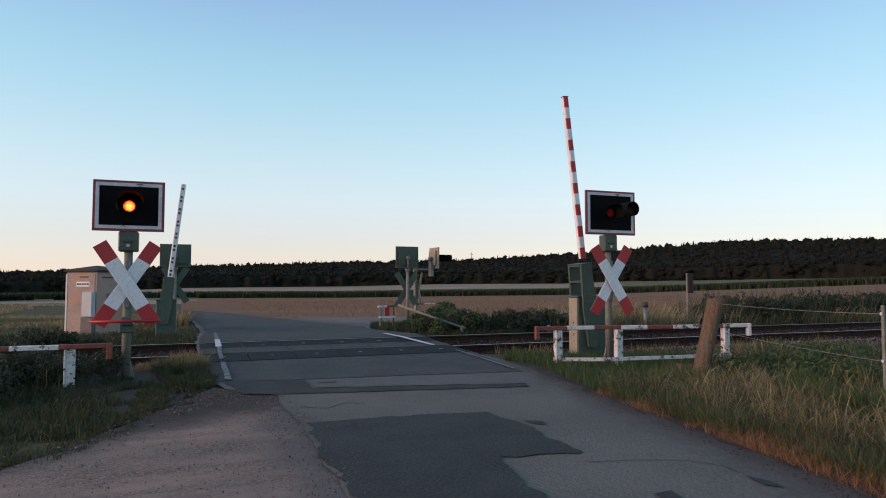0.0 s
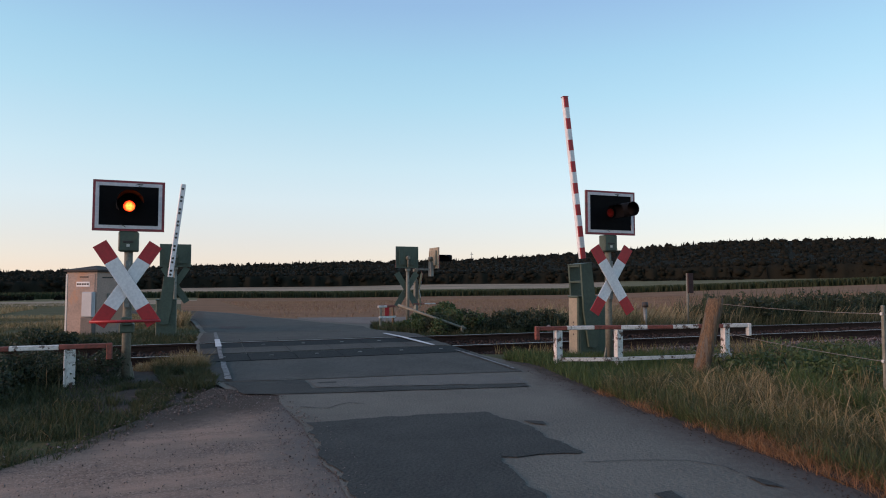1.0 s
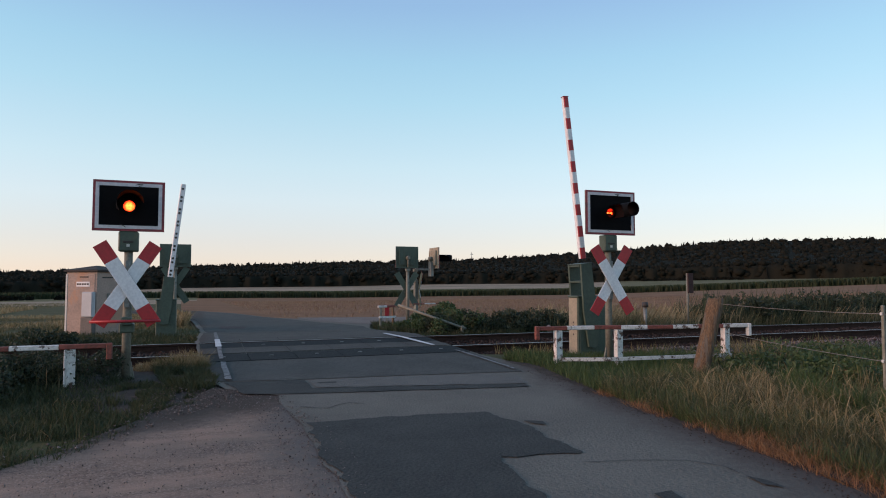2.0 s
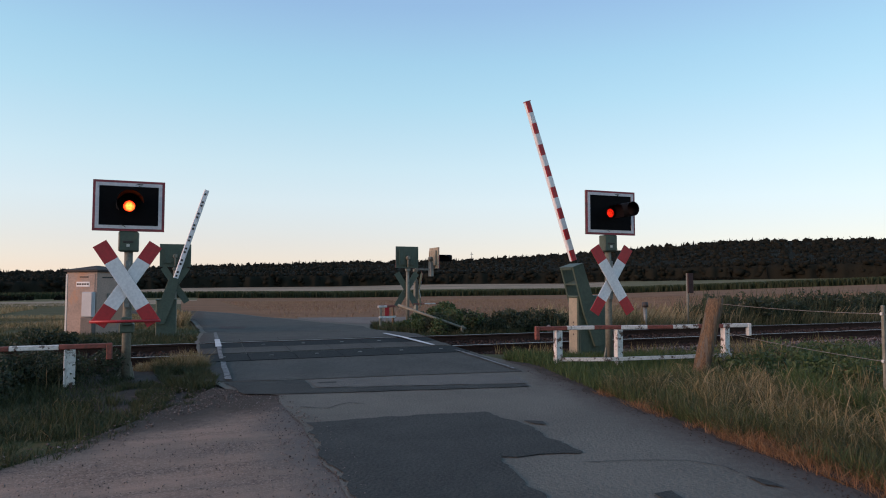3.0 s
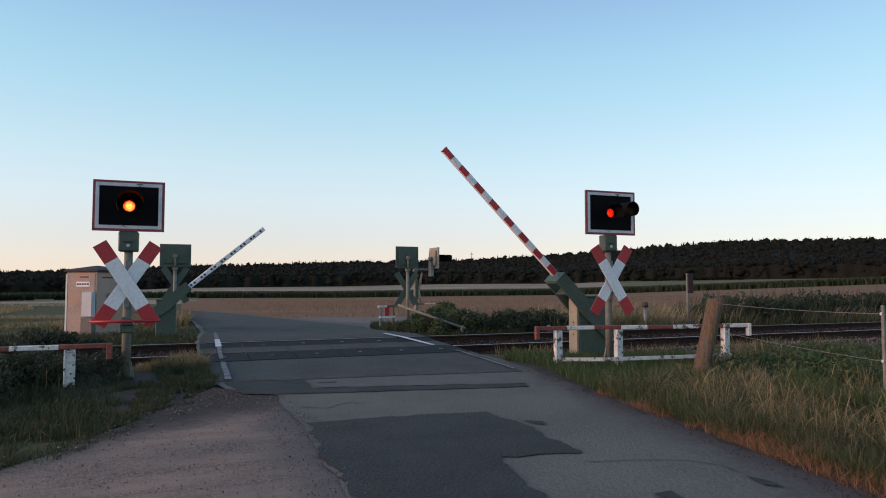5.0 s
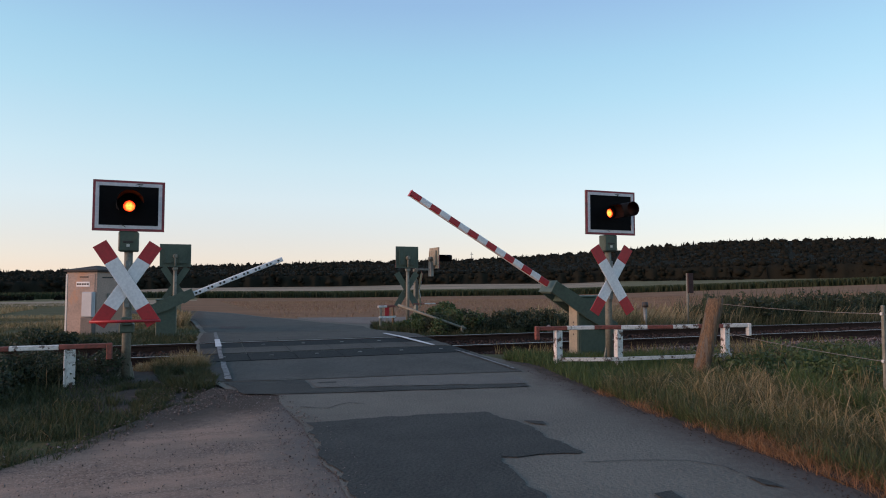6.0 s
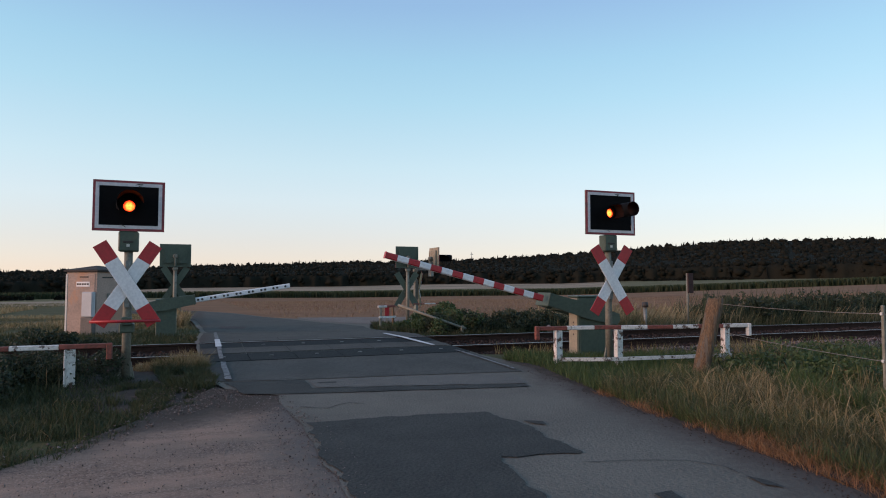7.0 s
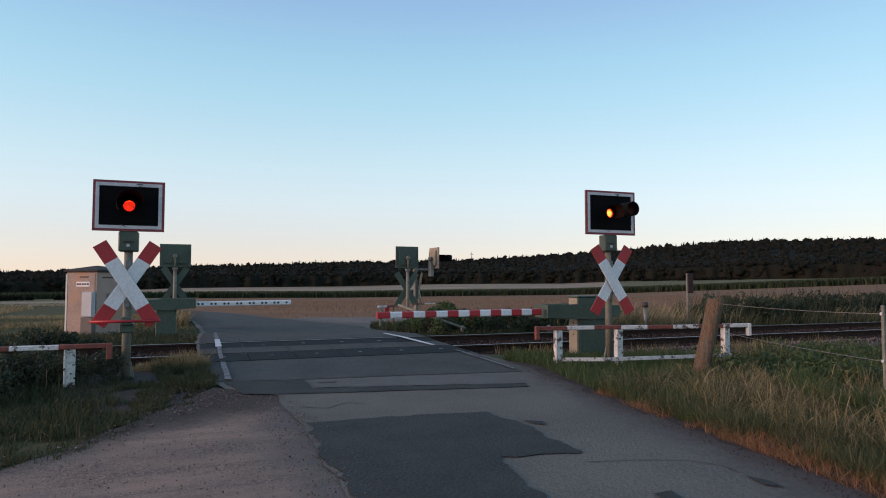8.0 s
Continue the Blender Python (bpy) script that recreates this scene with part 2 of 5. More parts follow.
def lamp_glass(name, hot, rim, strength, broken):
    """Ribbed signal glass before a bulb: hottest in the middle, red at the rim, with uneven dark ribs."""
    m = glow(name, rim, strength)
    n, l = m.node_tree.nodes, m.node_tree.links
    b = n["Principled BSDF"]
    tc = n.new("ShaderNodeTexCoord")
    mp = n.new("ShaderNodeMapping")
    mp.inputs["Scale"].default_value = (1, 0, 1)
    l.new(tc.outputs["Object"], mp.inputs[0])
    ln = n.new("ShaderNodeVectorMath")
    ln.operation = "LENGTH"
    l.new(mp.outputs[0], ln.inputs[0])
    r = n.new("ShaderNodeMapRange")
    r.inputs[1].default_value, r.inputs[2].default_value = 0.028, 0.066
    l.new(ln.outputs["Value"], r.inputs[0])
    mix = n.new("ShaderNodeMix")
    mix.data_type = "RGBA"
    mix.inputs[6].default_value, mix.inputs[7].default_value = (*hot, 1), (*rim, 1)
    l.new(r.outputs[0], mix.inputs[0])
    l.new(mix.outputs[2], b.inputs["Emission Color"])
    no = n.new("ShaderNodeTexNoise")
    no.inputs["Scale"].default_value, no.inputs["Detail"].default_value = 42, 3
    l.new(tc.outputs["Object"], no.inputs[0])
    rr = n.new("ShaderNodeMapRange")
    rr.inputs[1].default_value, rr.inputs[2].default_value = 0.4, 0.52
    rr.inputs[3].default_value, rr.inputs[4].default_value = strength * (1 - broken), strength
    l.new(no.outputs[0], rr.inputs[0])
    l.new(rr.outputs[0], b.inputs["Emission Strength"])
    return m


# opaque disc with the nearly dark lamp's glow painted on as emission
DIM_GLOW = lamp_glass("dim_lamp_glow", (0.8, 0.03, 0.01), (0.3, 0.01, 0.004), 0.026, 0.9)
DIM_GLOW.node_tree.nodes["Principled BSDF"].inputs["Base Color"].default_value = (0.03, 0.003, 0.003, 1)
LAMP = lamp_glass("red_lamp", (1.0, 0.21, 0.03), (1.0, 0.02, 0.004), 1.9, 0.6)
# opaque disc that emits the half-faded lamp's red
GLOW_RED = lamp_glass("red_glow_disc", (1.0, 0.03, 0.006), (0.75, 0.008, 0.003), 0.42, 0.8)


def leaf(name, stops, rough=0.7, through_light=0.3):
    """Foliage: each leaf takes its own tone from a ramp; some light passes through."""
    m = bpy.data.materials.new(name)
    m.use_nodes = True
    n, l = m.node_tree.nodes, m.node_tree.links
    b = n["Principled BSDF"]
    b.inputs["Roughness"].default_value = rough
    if rough > 0.9:      # a far canopy has no sheen
        b.inputs["Specular IOR Level"].default_value = 0.03
    g = n.new("ShaderNodeNewGeometry")
    tc = n.new("ShaderNodeTexCoord")
    no = n.new("ShaderNodeTexNoise")
    no.inputs["Scale"].default_value = 0.9
    l.new(tc.outputs["Object"], no.inputs[0])
    ad = n.new("ShaderNodeMath")
    ad.operation = "MULTIPLY_ADD"
    ad.inputs[1].default_value, ad.inputs[2].default_value = 0.85, -0.1
    l.new(g.outputs["Random Per Island"], ad.inputs[0])
    a2 = n.new("ShaderNodeMath")
    a2.operation = "MULTIPLY_ADD"
    a2.inputs[1].default_value = 0.35
    l.new(no.outputs[0], a2.inputs[0])
    l.new(ad.outputs[0], a2.inputs[2])
    cr = n.new("ShaderNodeValToRGB")
    el = cr.color_ramp.elements
    el[0].color, el[1].color = (*stops[0], 1), (*stops[-1], 1)
    for k, c in enumerate(stops[1:-1]):
        e = el.new((k + 1) / (len(stops) - 1))
        e.color = (*c, 1)
    l.new(a2.outputs[0], cr.inputs[0])
    l.new(cr.outputs[0], b.inputs["Base Color"])
    tr = n.new("ShaderNodeBsdfTranslucent")
    l.new(cr.outputs[0], tr.inputs[0])
    mx = n.new("ShaderNodeMixShader")
    mx.inputs[0].default_value = through_light
    l.new(b.outputs[0], mx.inputs[1])
    l.new(tr.outputs[0], mx.inputs[2])
    l.new(mx.outputs[0], n["Material Output"].inputs[0])
    return m


GRASS_GREEN = leaf("grass_green", [(0.017, 0.027, 0.009), (0.033, 0.047, 0.016), (0.075, 0.075, 0.03)])
GRASS_FRESH = leaf("grass_fresh", [(0.03, 0.055, 0.016), (0.055, 0.095, 0.026), (0.11, 0.125, 0.045)])
GRASS_DARK = leaf("grass_dark", [(0.018, 0.03, 0.014), (0.035, 0.052, 0.022), (0.07, 0.075, 0.035)])
GRASS_MIX = leaf("grass_mix", [(0.04, 0.055, 0.02), (0.1, 0.095, 0.04), (0.2, 0.15, 0.075)])
GRASS_VERGE = leaf("grass_verge", [(0.02, 0.032, 0.012), (0.05, 0.065, 0.025), (0.17, 0.14, 0.065)])
GRASS_DRY = leaf("grass_dry", [(0.05, 0.06, 0.022), (0.14, 0.115, 0.045), (0.36, 0.275, 0.135)])
GRASS_RUST = leaf("grass_rust", [(0.09, 0.064, 0.028), (0.24, 0.112, 0.05), (0.34, 0.2, 0.095)])
GRASS_STRAW = leaf("grass_straw", [(0.12, 0.095, 0.04), (0.25, 0.19, 0.095), (0.35, 0.28, 0.16)])
GRASS_STUBBLE = leaf("stubble", [(0.11, 0.062, 0.034), (0.2, 0.12, 0.07), (0.3, 0.2, 0.12)])
LEAF_DARK = leaf("leaf_dark", [(0.012, 0.022, 0.012), (0.028, 0.042, 0.02), (0.05, 0.06, 0.03)])
LEAF_GREEN = leaf("leaf_green", [(0.03, 0.055, 0.02), (0.055, 0.09, 0.03), (0.08, 0.11, 0.04)])
MAIZE = leaf("maize", [(0.014, 0.026, 0.008), (0.026, 0.042, 0.013), (0.045, 0.055, 0.02)])
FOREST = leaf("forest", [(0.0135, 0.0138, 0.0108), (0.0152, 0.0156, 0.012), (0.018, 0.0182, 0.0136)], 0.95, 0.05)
FIELD_STUBBLE = mat("field_stubble", (0.22, 0.112, 0.06), (0.135, 0.07, 0.038), 0.95, 0.12, 0.6, fine=2.2, stretch=(0.45, 1.6, 1))
FIELD_PALE = mat("field_pale", (0.35, 0.26, 0.185), (0.16, 0.128, 0.085), 0.95, 0.012, 0.0, fine=0.16, stretch=(0.7, 3.5, 1))
FIELD_GREEN = mat("field_green", (0.095, 0.093, 0.045), (0.145, 0.122, 0.066), 0.95, 0.02, 0.0, fine=0.2, stretch=(0.7, 3, 1))
FOREST_FLOOR = mat("forest_floor", (0.02, 0.022, 0.012), (0.012, 0.014, 0.008), 0.95, 0.1)


# ---- mesh helpers ----
def box(bm, x0, x1, y0, y1, z0, z1, bev=0.0):
    vs = [bm.verts.new((x, y, z)) for x in (x0, x1) for y in (y0, y1) for z in (z0, z1)]
    fs = [bm.faces.new([vs[i] for i in q]) for q in ((0, 1, 3, 2), (4, 6, 7, 5), (0, 4, 5, 1), (2, 3, 7, 6), (0, 2, 6, 4), (1, 5, 7, 3))]
    if bev:
        es = list({e for f in fs for e in f.edges})
        bmesh.ops.bevel(bm, geom=es, offset=bev, segments=1, affect="EDGES")
    return vs


def tube(bm, p0, p1, r0, r1=None, n=12, caps=True):
    p0, p1 = Vector(p0), Vector(p1)
    r1 = r0 if r1 is None else r1
    q = (p1 - p0).to_track_quat("Z", "Y")
    rings = []
    for p, r in ((p0, r0), (p1, r1)):
        rings.append([bm.verts.new(p + q @ Vector((r * math.cos(2 * math.pi * k / n), r * math.sin(2 * math.pi * k / n), 0))) for k in range(n)])
    for k in range(n):
        f = bm.faces.new((rings[0][k], rings[0][(k + 1) % n], rings[1][(k + 1) % n], rings[1][k]))
        f.smooth = True
    if caps:
        bm.faces.new(rings[0][::-1])
        bm.faces.new(rings[1])


def prism(bm, pts, y0, y1):
    """A plate with an outline in x, z between two depths y."""
    a = [bm.verts.new((x, y0, z)) for x, z in pts]
    b = [bm.verts.new((x, y1, z)) for x, z in pts]
    n = len(pts)
    for k in range(n):
        bm.faces.new((a[k], a[(k + 1) % n], b[(k + 1) % n], b[k]))
    bm.faces.new(a[::-1])
    bm.faces.new(b)


def part(name, bm, material, parent=None, label=""):
    bmesh.ops.recalc_face_normals(bm, faces=bm.faces)
    me = bpy.data.meshes.new(name)
    bm.to_mesh(me)
    bm.free()
    me.materials.append(material)
    ob = new(name, me)
    ob.parent = parent
    if label:
        ob["label"] = label
    return ob


def boxed(name, parent, material, dims, bev=0.0, label=""):
    bm = bmesh.new()
    box(bm, *dims, bev)
    return part(name, bm, material, parent, label)


def piped(name, parent, material, p0, p1, r0, r1=None, n=12, label=""):
    bm = bmesh.new()
    tube(bm, p0, p1, r0, r1, n)
    return part(name, bm, material, parent, label)


def thing(name, m, label, category, group="", kind=""):
    ob = new(name)
    ob.matrix_world = m
    ob.empty_display_size = 0.2
    return tagged(ob, label, category, group, kind)


def sheet(name, outline, material, z, label, category="", kind="structure", step=0.5, parent=None, thick=0.0):
    """A flat sheet with a straight-edged outline in x, y, laid on the height function z."""
    bm = bmesh.new()
    f = bm.faces.new([bm.verts.new((x, y, 0)) for x, y in outline])
    xs, ys = [p[0] for p in outline], [p[1] for p in outline]
    for axis, lo, hi in ((0, min(xs), max(xs)), (1, min(ys), max(ys))):
        k = lo + step
        while k < hi - 1e-3:
            co, no = [0, 0, 0], [0, 0, 0]
            co[axis], no[axis] = k, 1
            bmesh.ops.bisect_plane(bm, geom=bm.verts[:] + bm.edges[:] + bm.faces[:], plane_co=co, plane_no=no)
            k += step
    for v in bm.verts:
        v.co.z = z(v.co.x, v.co.y)
    bmesh.ops.recalc_face_normals(bm, faces=bm.faces)
    if bm.faces and sum(fc.normal.z for fc in bm.faces) < 0:
        bmesh.ops.reverse_faces(bm, faces=bm.faces[:])
    me = bpy.data.meshes.new(name)
    bm.to_mesh(me)
    bm.free()
    me.materials.append(material)
    ob = new(name, me)
    ob.parent = parent
    return tagged(ob, label, category, "", kind) if kind else ob


def lerp(v, xs, ys):
    return float(np.interp(v, xs, ys))


def road_z(x, y):
    z = lerp(y, (0, 6.5, 9.6, 10.8, 12.2, 13.2, 16, 25), (-0.14, -0.12, -0.02, 0.0, 0.06, 0.07, 0.0, 0.0))
    k = max(0.0, min(1.0, (y - 18.0) / 7.0))
    return z if k == 0.0 else z * (1 - k) + (ground_z(x, y) + 0.03) * k


def ground_z(x, y):
    """The land: level at the crossing, falling away over the stubble, rising to the wood."""
    r = math.hypot(x, y)
    az = math.degrees(math.atan2(x, y)) if r > 1e-6 else 0.0
    if r < 26 or y < 8:
        z = lerp(y, (0, 6.5, 9.6, 10.2, 12.6, 13.6, 16, 26), (-0.2, -0.18, -0.16, -0.24, -0.24, -0.1, -0.03, -0.05))
        if y < 10.1:
            k = max(0.0, min(1.0, (max(-0.6 - x, x - 4.9)) / 1.2))
            z = (road_z(x, y) - 0.05) * (1 - k) + z * k
        elif -0.1 < x < 4.5 and y < 16.5:
            z = min(z, road_z(x, y) - 0.06)
        return z
    AZ = (-60, -13, -1, 12, 20.85, 31.5, 37, 45, 55, 120)
    dip = lerp(az, AZ, (-2.9, -2.9, -2.85, -2.95, -2.6, -2.2, -1.6, -0.6, 0.75, 0.75))
    base = lerp(az, AZ, (-4.4, -4.4, -1.7, -1.0, 0.2, 0.5, 1.9, 2.6, 3.2, 3.2))
    hill = lerp(az, AZ, (-3.5, -3.0, 3.5, 8.2, 9.4, 15.2, 18.6, 22.8, 21.5, 21.5))
    return lerp(r, (26, 175, 190, 350, 362, 600, 4500), (-0.05, dip, dip + 0.05, base, base + 0.3, hill, hill))


def polar_sheet():
    rs = [0] + [0.5 * k for k in range(1, 56)] + [28 + 2 * k for k in range(9)] + list(np.linspace(48, 168, 22)) + [172, 176, 184, 190, 205, 220, 240, 255, 270, 290, 310, 330, 350, 362, 400, 450, 520, 600, 800, 1200, 2000, 4500]
    n = 300
    verts, faces, tone = [(0, 0, ground_z(0, 0))], [], []
    for r in rs[1:]:
        for k in range(n):
            a = 2 * math.pi * k / n
            x, y = r * math.sin(a), r * math.cos(a)
            verts.append((x, y, ground_z(x, y)))
    for k in range(n):
        faces.append((0, 1 + (k + 1) % n, 1 + k))
        tone.append(0)
    for i in range(len(rs) - 2):
        o, p, r = 1 + i * n, 1 + (i + 1) * n, (rs[i + 1] + rs[i + 2]) / 2
        for k in range(n):
            faces.append((o + k, o + (k + 1) % n, p + (k + 1) % n, p + k))
            a = 2 * math.pi * (k + 0.5) / n
            x, y, d = r * math.sin(a), r * math.cos(a), math.degrees(a) if a < math.pi else math.degrees(a) - 360
            if r > 350:
                tone.append(4)
            elif r > 190 and d > 5:
                tone.append(3 if r < 262 or d > 36 else 2)
            elif r > 190:
                tone.append(2)
            elif x > -1.0 and y > 16.6 and r > 19:
                tone.append(1)
            elif r > 60:
                tone.append(2 if r < 110 else 3)
            else:
                tone.append(0)
    me = bpy.data.meshes.new("ground")
    me.from_pydata(verts, [], faces)
    for m in (GROUND, FIELD_STUBBLE, FIELD_PALE, FIELD_GREEN, FOREST_FLOOR):
        me.materials.append(m)
    me.polygons.foreach_set("material_index", tone)
    for f in me.polygons:
        f.use_smooth = True
    return tagged(new("ground", me), "dry grass and stubble fields falling away behind the railway", "ground", "", "structure")


polar_sheet()

# ---- road ----
def verge_z(x, y):
    return max(ground_z(x, y), road_z(x, y) - 0.05)


def ragged(pts, amount, step=0.12, seed=1):
    """An outline cut into short steps with a worn, uneven edge."""
    out = []
    for (x0, y0), (x1, y1) in zip(pts, pts[1:] + pts[:1]):
        n = max(1, int(math.hypot(x1 - x0, y1 - y0) / step))
        for k in range(n):
            x, y = x0 + (x1 - x0) * k / n, y0 + (y1 - y0) * k / n
            d = noise.noise_vector(Vector((x * 4, y * 4, seed)))
            e = noise.noise_vector(Vector((x * 15, y * 15, seed)))
            out.append((x + (d.x + 0.4 * e.x) * amount, y + (d.y + 0.4 * e.y) * amount))
    return out


def on_road(h):
    return lambda x, y: road_z(x, y) + h


road = sheet("road", ragged([(0.86, -6), (3.3, -6), (3.82, 2.7), (3.95, 3.5), (4.1, 4.5), (4.2, 5.5), (4.4, 7), (4.5, 8.3), (4.35, 9.6), (4.3, 13), (3.95, 15.3), (4.4, 17.2), (7.5, 18.0), (7.5, 20.0), (5.1, 20.0), (2.9, 21.0), (2.3, 22.0), (1.33, 25.8), (-0.12, 31), (-1.2, 33.2), (-4.9, 33), (-4, 31), (-1.2, 25), (-0.15, 20.8), (0.1, 16), (0.0, 13), (0.05, 9.6), (0.3, 7.9), (0.84, 7.35), (0.91, 5.95), (0.87, 4.6)], 0.05, 0.3),
             ASPHALT, on_road(0.0), "worn grey asphalt country road crossing the railway", "road")
sheet("asphalt_patch", ragged([(0.95, 5.94), (1.78, 5.95), (2.67, 5.82), (2.76, 5.08), (2.70, 4.25), (2.08, 4.29), (2.02, 4.04), (1.95, 3.42), (1.8, 2.6), (1.6, 1.0), (0.9, 1.0), (0.9, 3.84), (0.9, 5.1)], 0.075, 0.05), ASPHALT_DARK, on_road(0.008), "dark newer asphalt repair patch in the road", "patch")
sheet("asphalt_joint", ragged([(0.33, 8.27), (1.28, 8.18), (1.29, 7.61), (3.80, 7.12), (3.78, 6.94), (1.27, 7.31), (0.85, 7.40), (0.5, 7.5)], 0.03, seed=4), ASPHALT_DARK, on_road(0.008), "dark asphalt strip closing a trench across the road", "patch")
sheet("asphalt_band", ragged([(1.32, 8.13), (2.57, 8.07), (4.0, 7.86), (3.82, 7.15), (1.33, 7.63)], 0.03, seed=5), ASPHALT_PALE, on_road(0.007), "pale worn asphalt band before the crossing", "patch")
sheet("asphalt_approach", ragged([(0.1, 8.4), (1.3, 8.2), (2.57, 8.12), (4.2, 7.95), (4.3, 10.0), (0.05, 10.0)], 0.02, seed=6), ASPHALT_MID, on_road(0.006), "smooth grey asphalt up to the near rail", "patch")
sheet("asphalt_behind", ragged([(0.05, 12.95), (4.3, 12.95), (3.95, 14.9), (0.15, 15.4)], 0.02, seed=7), ASPHALT_MID, on_road(0.006), "smooth grey asphalt behind the far rail", "patch")
for k, pts in enumerate(([(2.83, 5.36), (2.97, 5.25), (2.93, 5.1), (2.84, 5.2)], [(3.39, 3.33), (3.45, 3.2), (3.45, 3.06), (3.37, 3.15)], [(2.6, 3.25), (2.74, 3.25), (2.7, 3.1), (2.58, 3.12)], [(1.38, 7.95), (1.62, 7.93), (1.6, 7.86), (1.42, 7.87)])):
    sheet("asphalt_spot", ragged(pts, 0.018, 0.04, seed=8 + k), ASPHALT_DARK, on_road(0.009), "small dark tar spot on the asphalt", "patch")
# thin cracks filled with tar
def crack(pts, half, seed):
    path = ragged(pts, 0.03, 0.08, seed)[:-max(1, int(math.dist(pts[-1], pts[0]) / 0.08))]
    side = []
    for k, (x, y) in enumerate(path):
        x1, y1 = path[min(k + 1, len(path) - 1)]
        x0, y0 = path[max(k - 1, 0)]
        d = math.hypot(x1 - x0, y1 - y0) or 1.0
        w = half * (0.5 + 0.5 * math.sin(k * 1.7) ** 2)
        side.append(((x - (y1 - y0) / d * w, y + (x1 - x0) / d * w), (x + (y1 - y0) / d * w, y - (x1 - x0) / d * w)))
    bm = bmesh.new()
    rows = [[bm.verts.new((x, y, road_z(x, y) + 0.006)) for x, y in pair] for pair in side]
    for p, q in zip(rows, rows[1:]):
        bm.faces.new((p[0], p[1], q[1], q[0]))
    tagged(part("asphalt_crack", bm, ASPHALT_DARK), "thin dark crack in the asphalt", "crack", "", "structure")


crack([(2.6, 4.0), (2.95, 3.9), (3.3, 3.75), (3.45, 3.55), (3.42, 3.3)], 0.006, 20)
crack([(1.0, 6.7), (1.25, 6.55), (1.5, 6.75), (1.7, 6.6)], 0.008, 21)
sheet("asphalt_far", ragged([(0.25, 15.45), (3.9, 14.95), (4.1, 16.6), (3.3, 18.6), (2.6, 20.9), (2.1, 22.3), (1.2, 25.8), (-0.3, 31), (-1.4, 33), (-4.7, 32.8), (-3.9, 31.2), (-1.0, 25), (0.0, 20.8), (0.2, 16)], 0.04, 0.4, seed=39), ASPHALT_MID, on_road(0.007), "dark asphalt of the road beyond the railway", "road")
sheet("tar_stain", ragged([(0.55, 16.9), (1.15, 16.6), (1.2, 17.3), (0.6, 17.8)], 0.12, 0.12, seed=61), RUST_STAIN, on_road(0.012), "faint reddish stain on the far asphalt", "stain")
sheet("gravel_shoulder", ragged([(0.87, -6), (0.9, 3.84), (0.93, 5.95), (0.86, 7.35), (0.3, 7.9), (0.2, 8.1), (0.0, 7.6), (-0.35, 6.9), (-0.9, 5.8), (-1.25, 5.2), (-2.4, 4.5), (-7, 3.5), (-7, -6)], 0.09, 0.25), GRAVEL, lambda x, y: road_z(x, y) + 0.004 + 0.012 * noise.noise(Vector((x * 2, y * 2, 3))) - 0.012, "pinkish brown gravel and dirt beside the asphalt", "gravel", step=0.25)
sheet("dirt_verge", ragged([(3.25, -5.9), (4.6, -5.9), (4.6, 3), (4.6, 5.5), (4.75, 7.2), (4.95, 8.3), (4.4, 8.9), (4.46, 8.3), (4.36, 7), (4.16, 5.5), (4.06, 4.5), (3.91, 3.5), (3.78, 2.7)], 0.12, 0.08, seed=33), DIRT, lambda x, y: road_z(x, y) + 0.003, "dark dirt and litter along the asphalt edge", "dirt")
sheet("dirt_track", ragged([(4.3, 15.6), (4.5, 17.2), (3.4, 19.0), (3.0, 21.5), (5, 21), (8, 20.3), (8, 18.0), (5.6, 17.4)], 0.15, 0.3, seed=35), GRAVEL_PALE, lambda x, y: road_z(x, y) + 0.008, "pale dusty farm track turning off the road", "track")
sheet("dirt_edge", ragged([(-0.55, 6.85), (0.1, 6.9), (0.6, 7.4), (0.42, 8.4), (0.16, 9.9), (-0.1, 10.0), (-1.3, 9.7), (-1.4, 8.2), (-0.95, 7.4)], 0.12, 0.12, seed=37), DIRT, lambda x, y: verge_z(x, y) + 0.012, "dark trodden dirt by the signal post", "dirt")
# painted lines
for k, pts in enumerate(([(0.34, 8.4), (0.42, 8.38), (0.40, 9.9), (0.33, 9.9)], [(0.33, 10.25), (0.39, 10.25), (0.40, 11.6), (0.33, 11.6)], [(0.33, 12.85), (0.4, 12.85), (0.42, 15.3), (0.36, 15.3)])):
    sheet("edge_line", ragged(pts, 0.012, 0.08, seed=40 + k), LINE_WORN, on_road(0.024), "worn greyish white line along the crossing", "road line")
sheet("edge_line", [(0.31, 11.65), (0.41, 11.65), (0.41, 12.8), (0.32, 12.8)], LINE, on_road(0.026), "fresh white piece of the edge line", "road line")
sheet("edge_line", ragged([(3.62, 13.1), (3.70, 13.1), (3.80, 12.4), (3.98, 11.3), (4.03, 10.95), (3.95, 10.95), (3.86, 11.4), (3.7, 12.4)], 0.012, 0.08, 50), LINE, on_road(0.026), "white edge line between the rails", "road line")
sheet("edge_line", ragged([(4.08, 10.2), (4.13, 10.2), (4.18, 8.1), (4.13, 8.1)], 0.014, 0.08, 51), LINE_WORN, on_road(0.024), "worn white line on the approach", "road line")


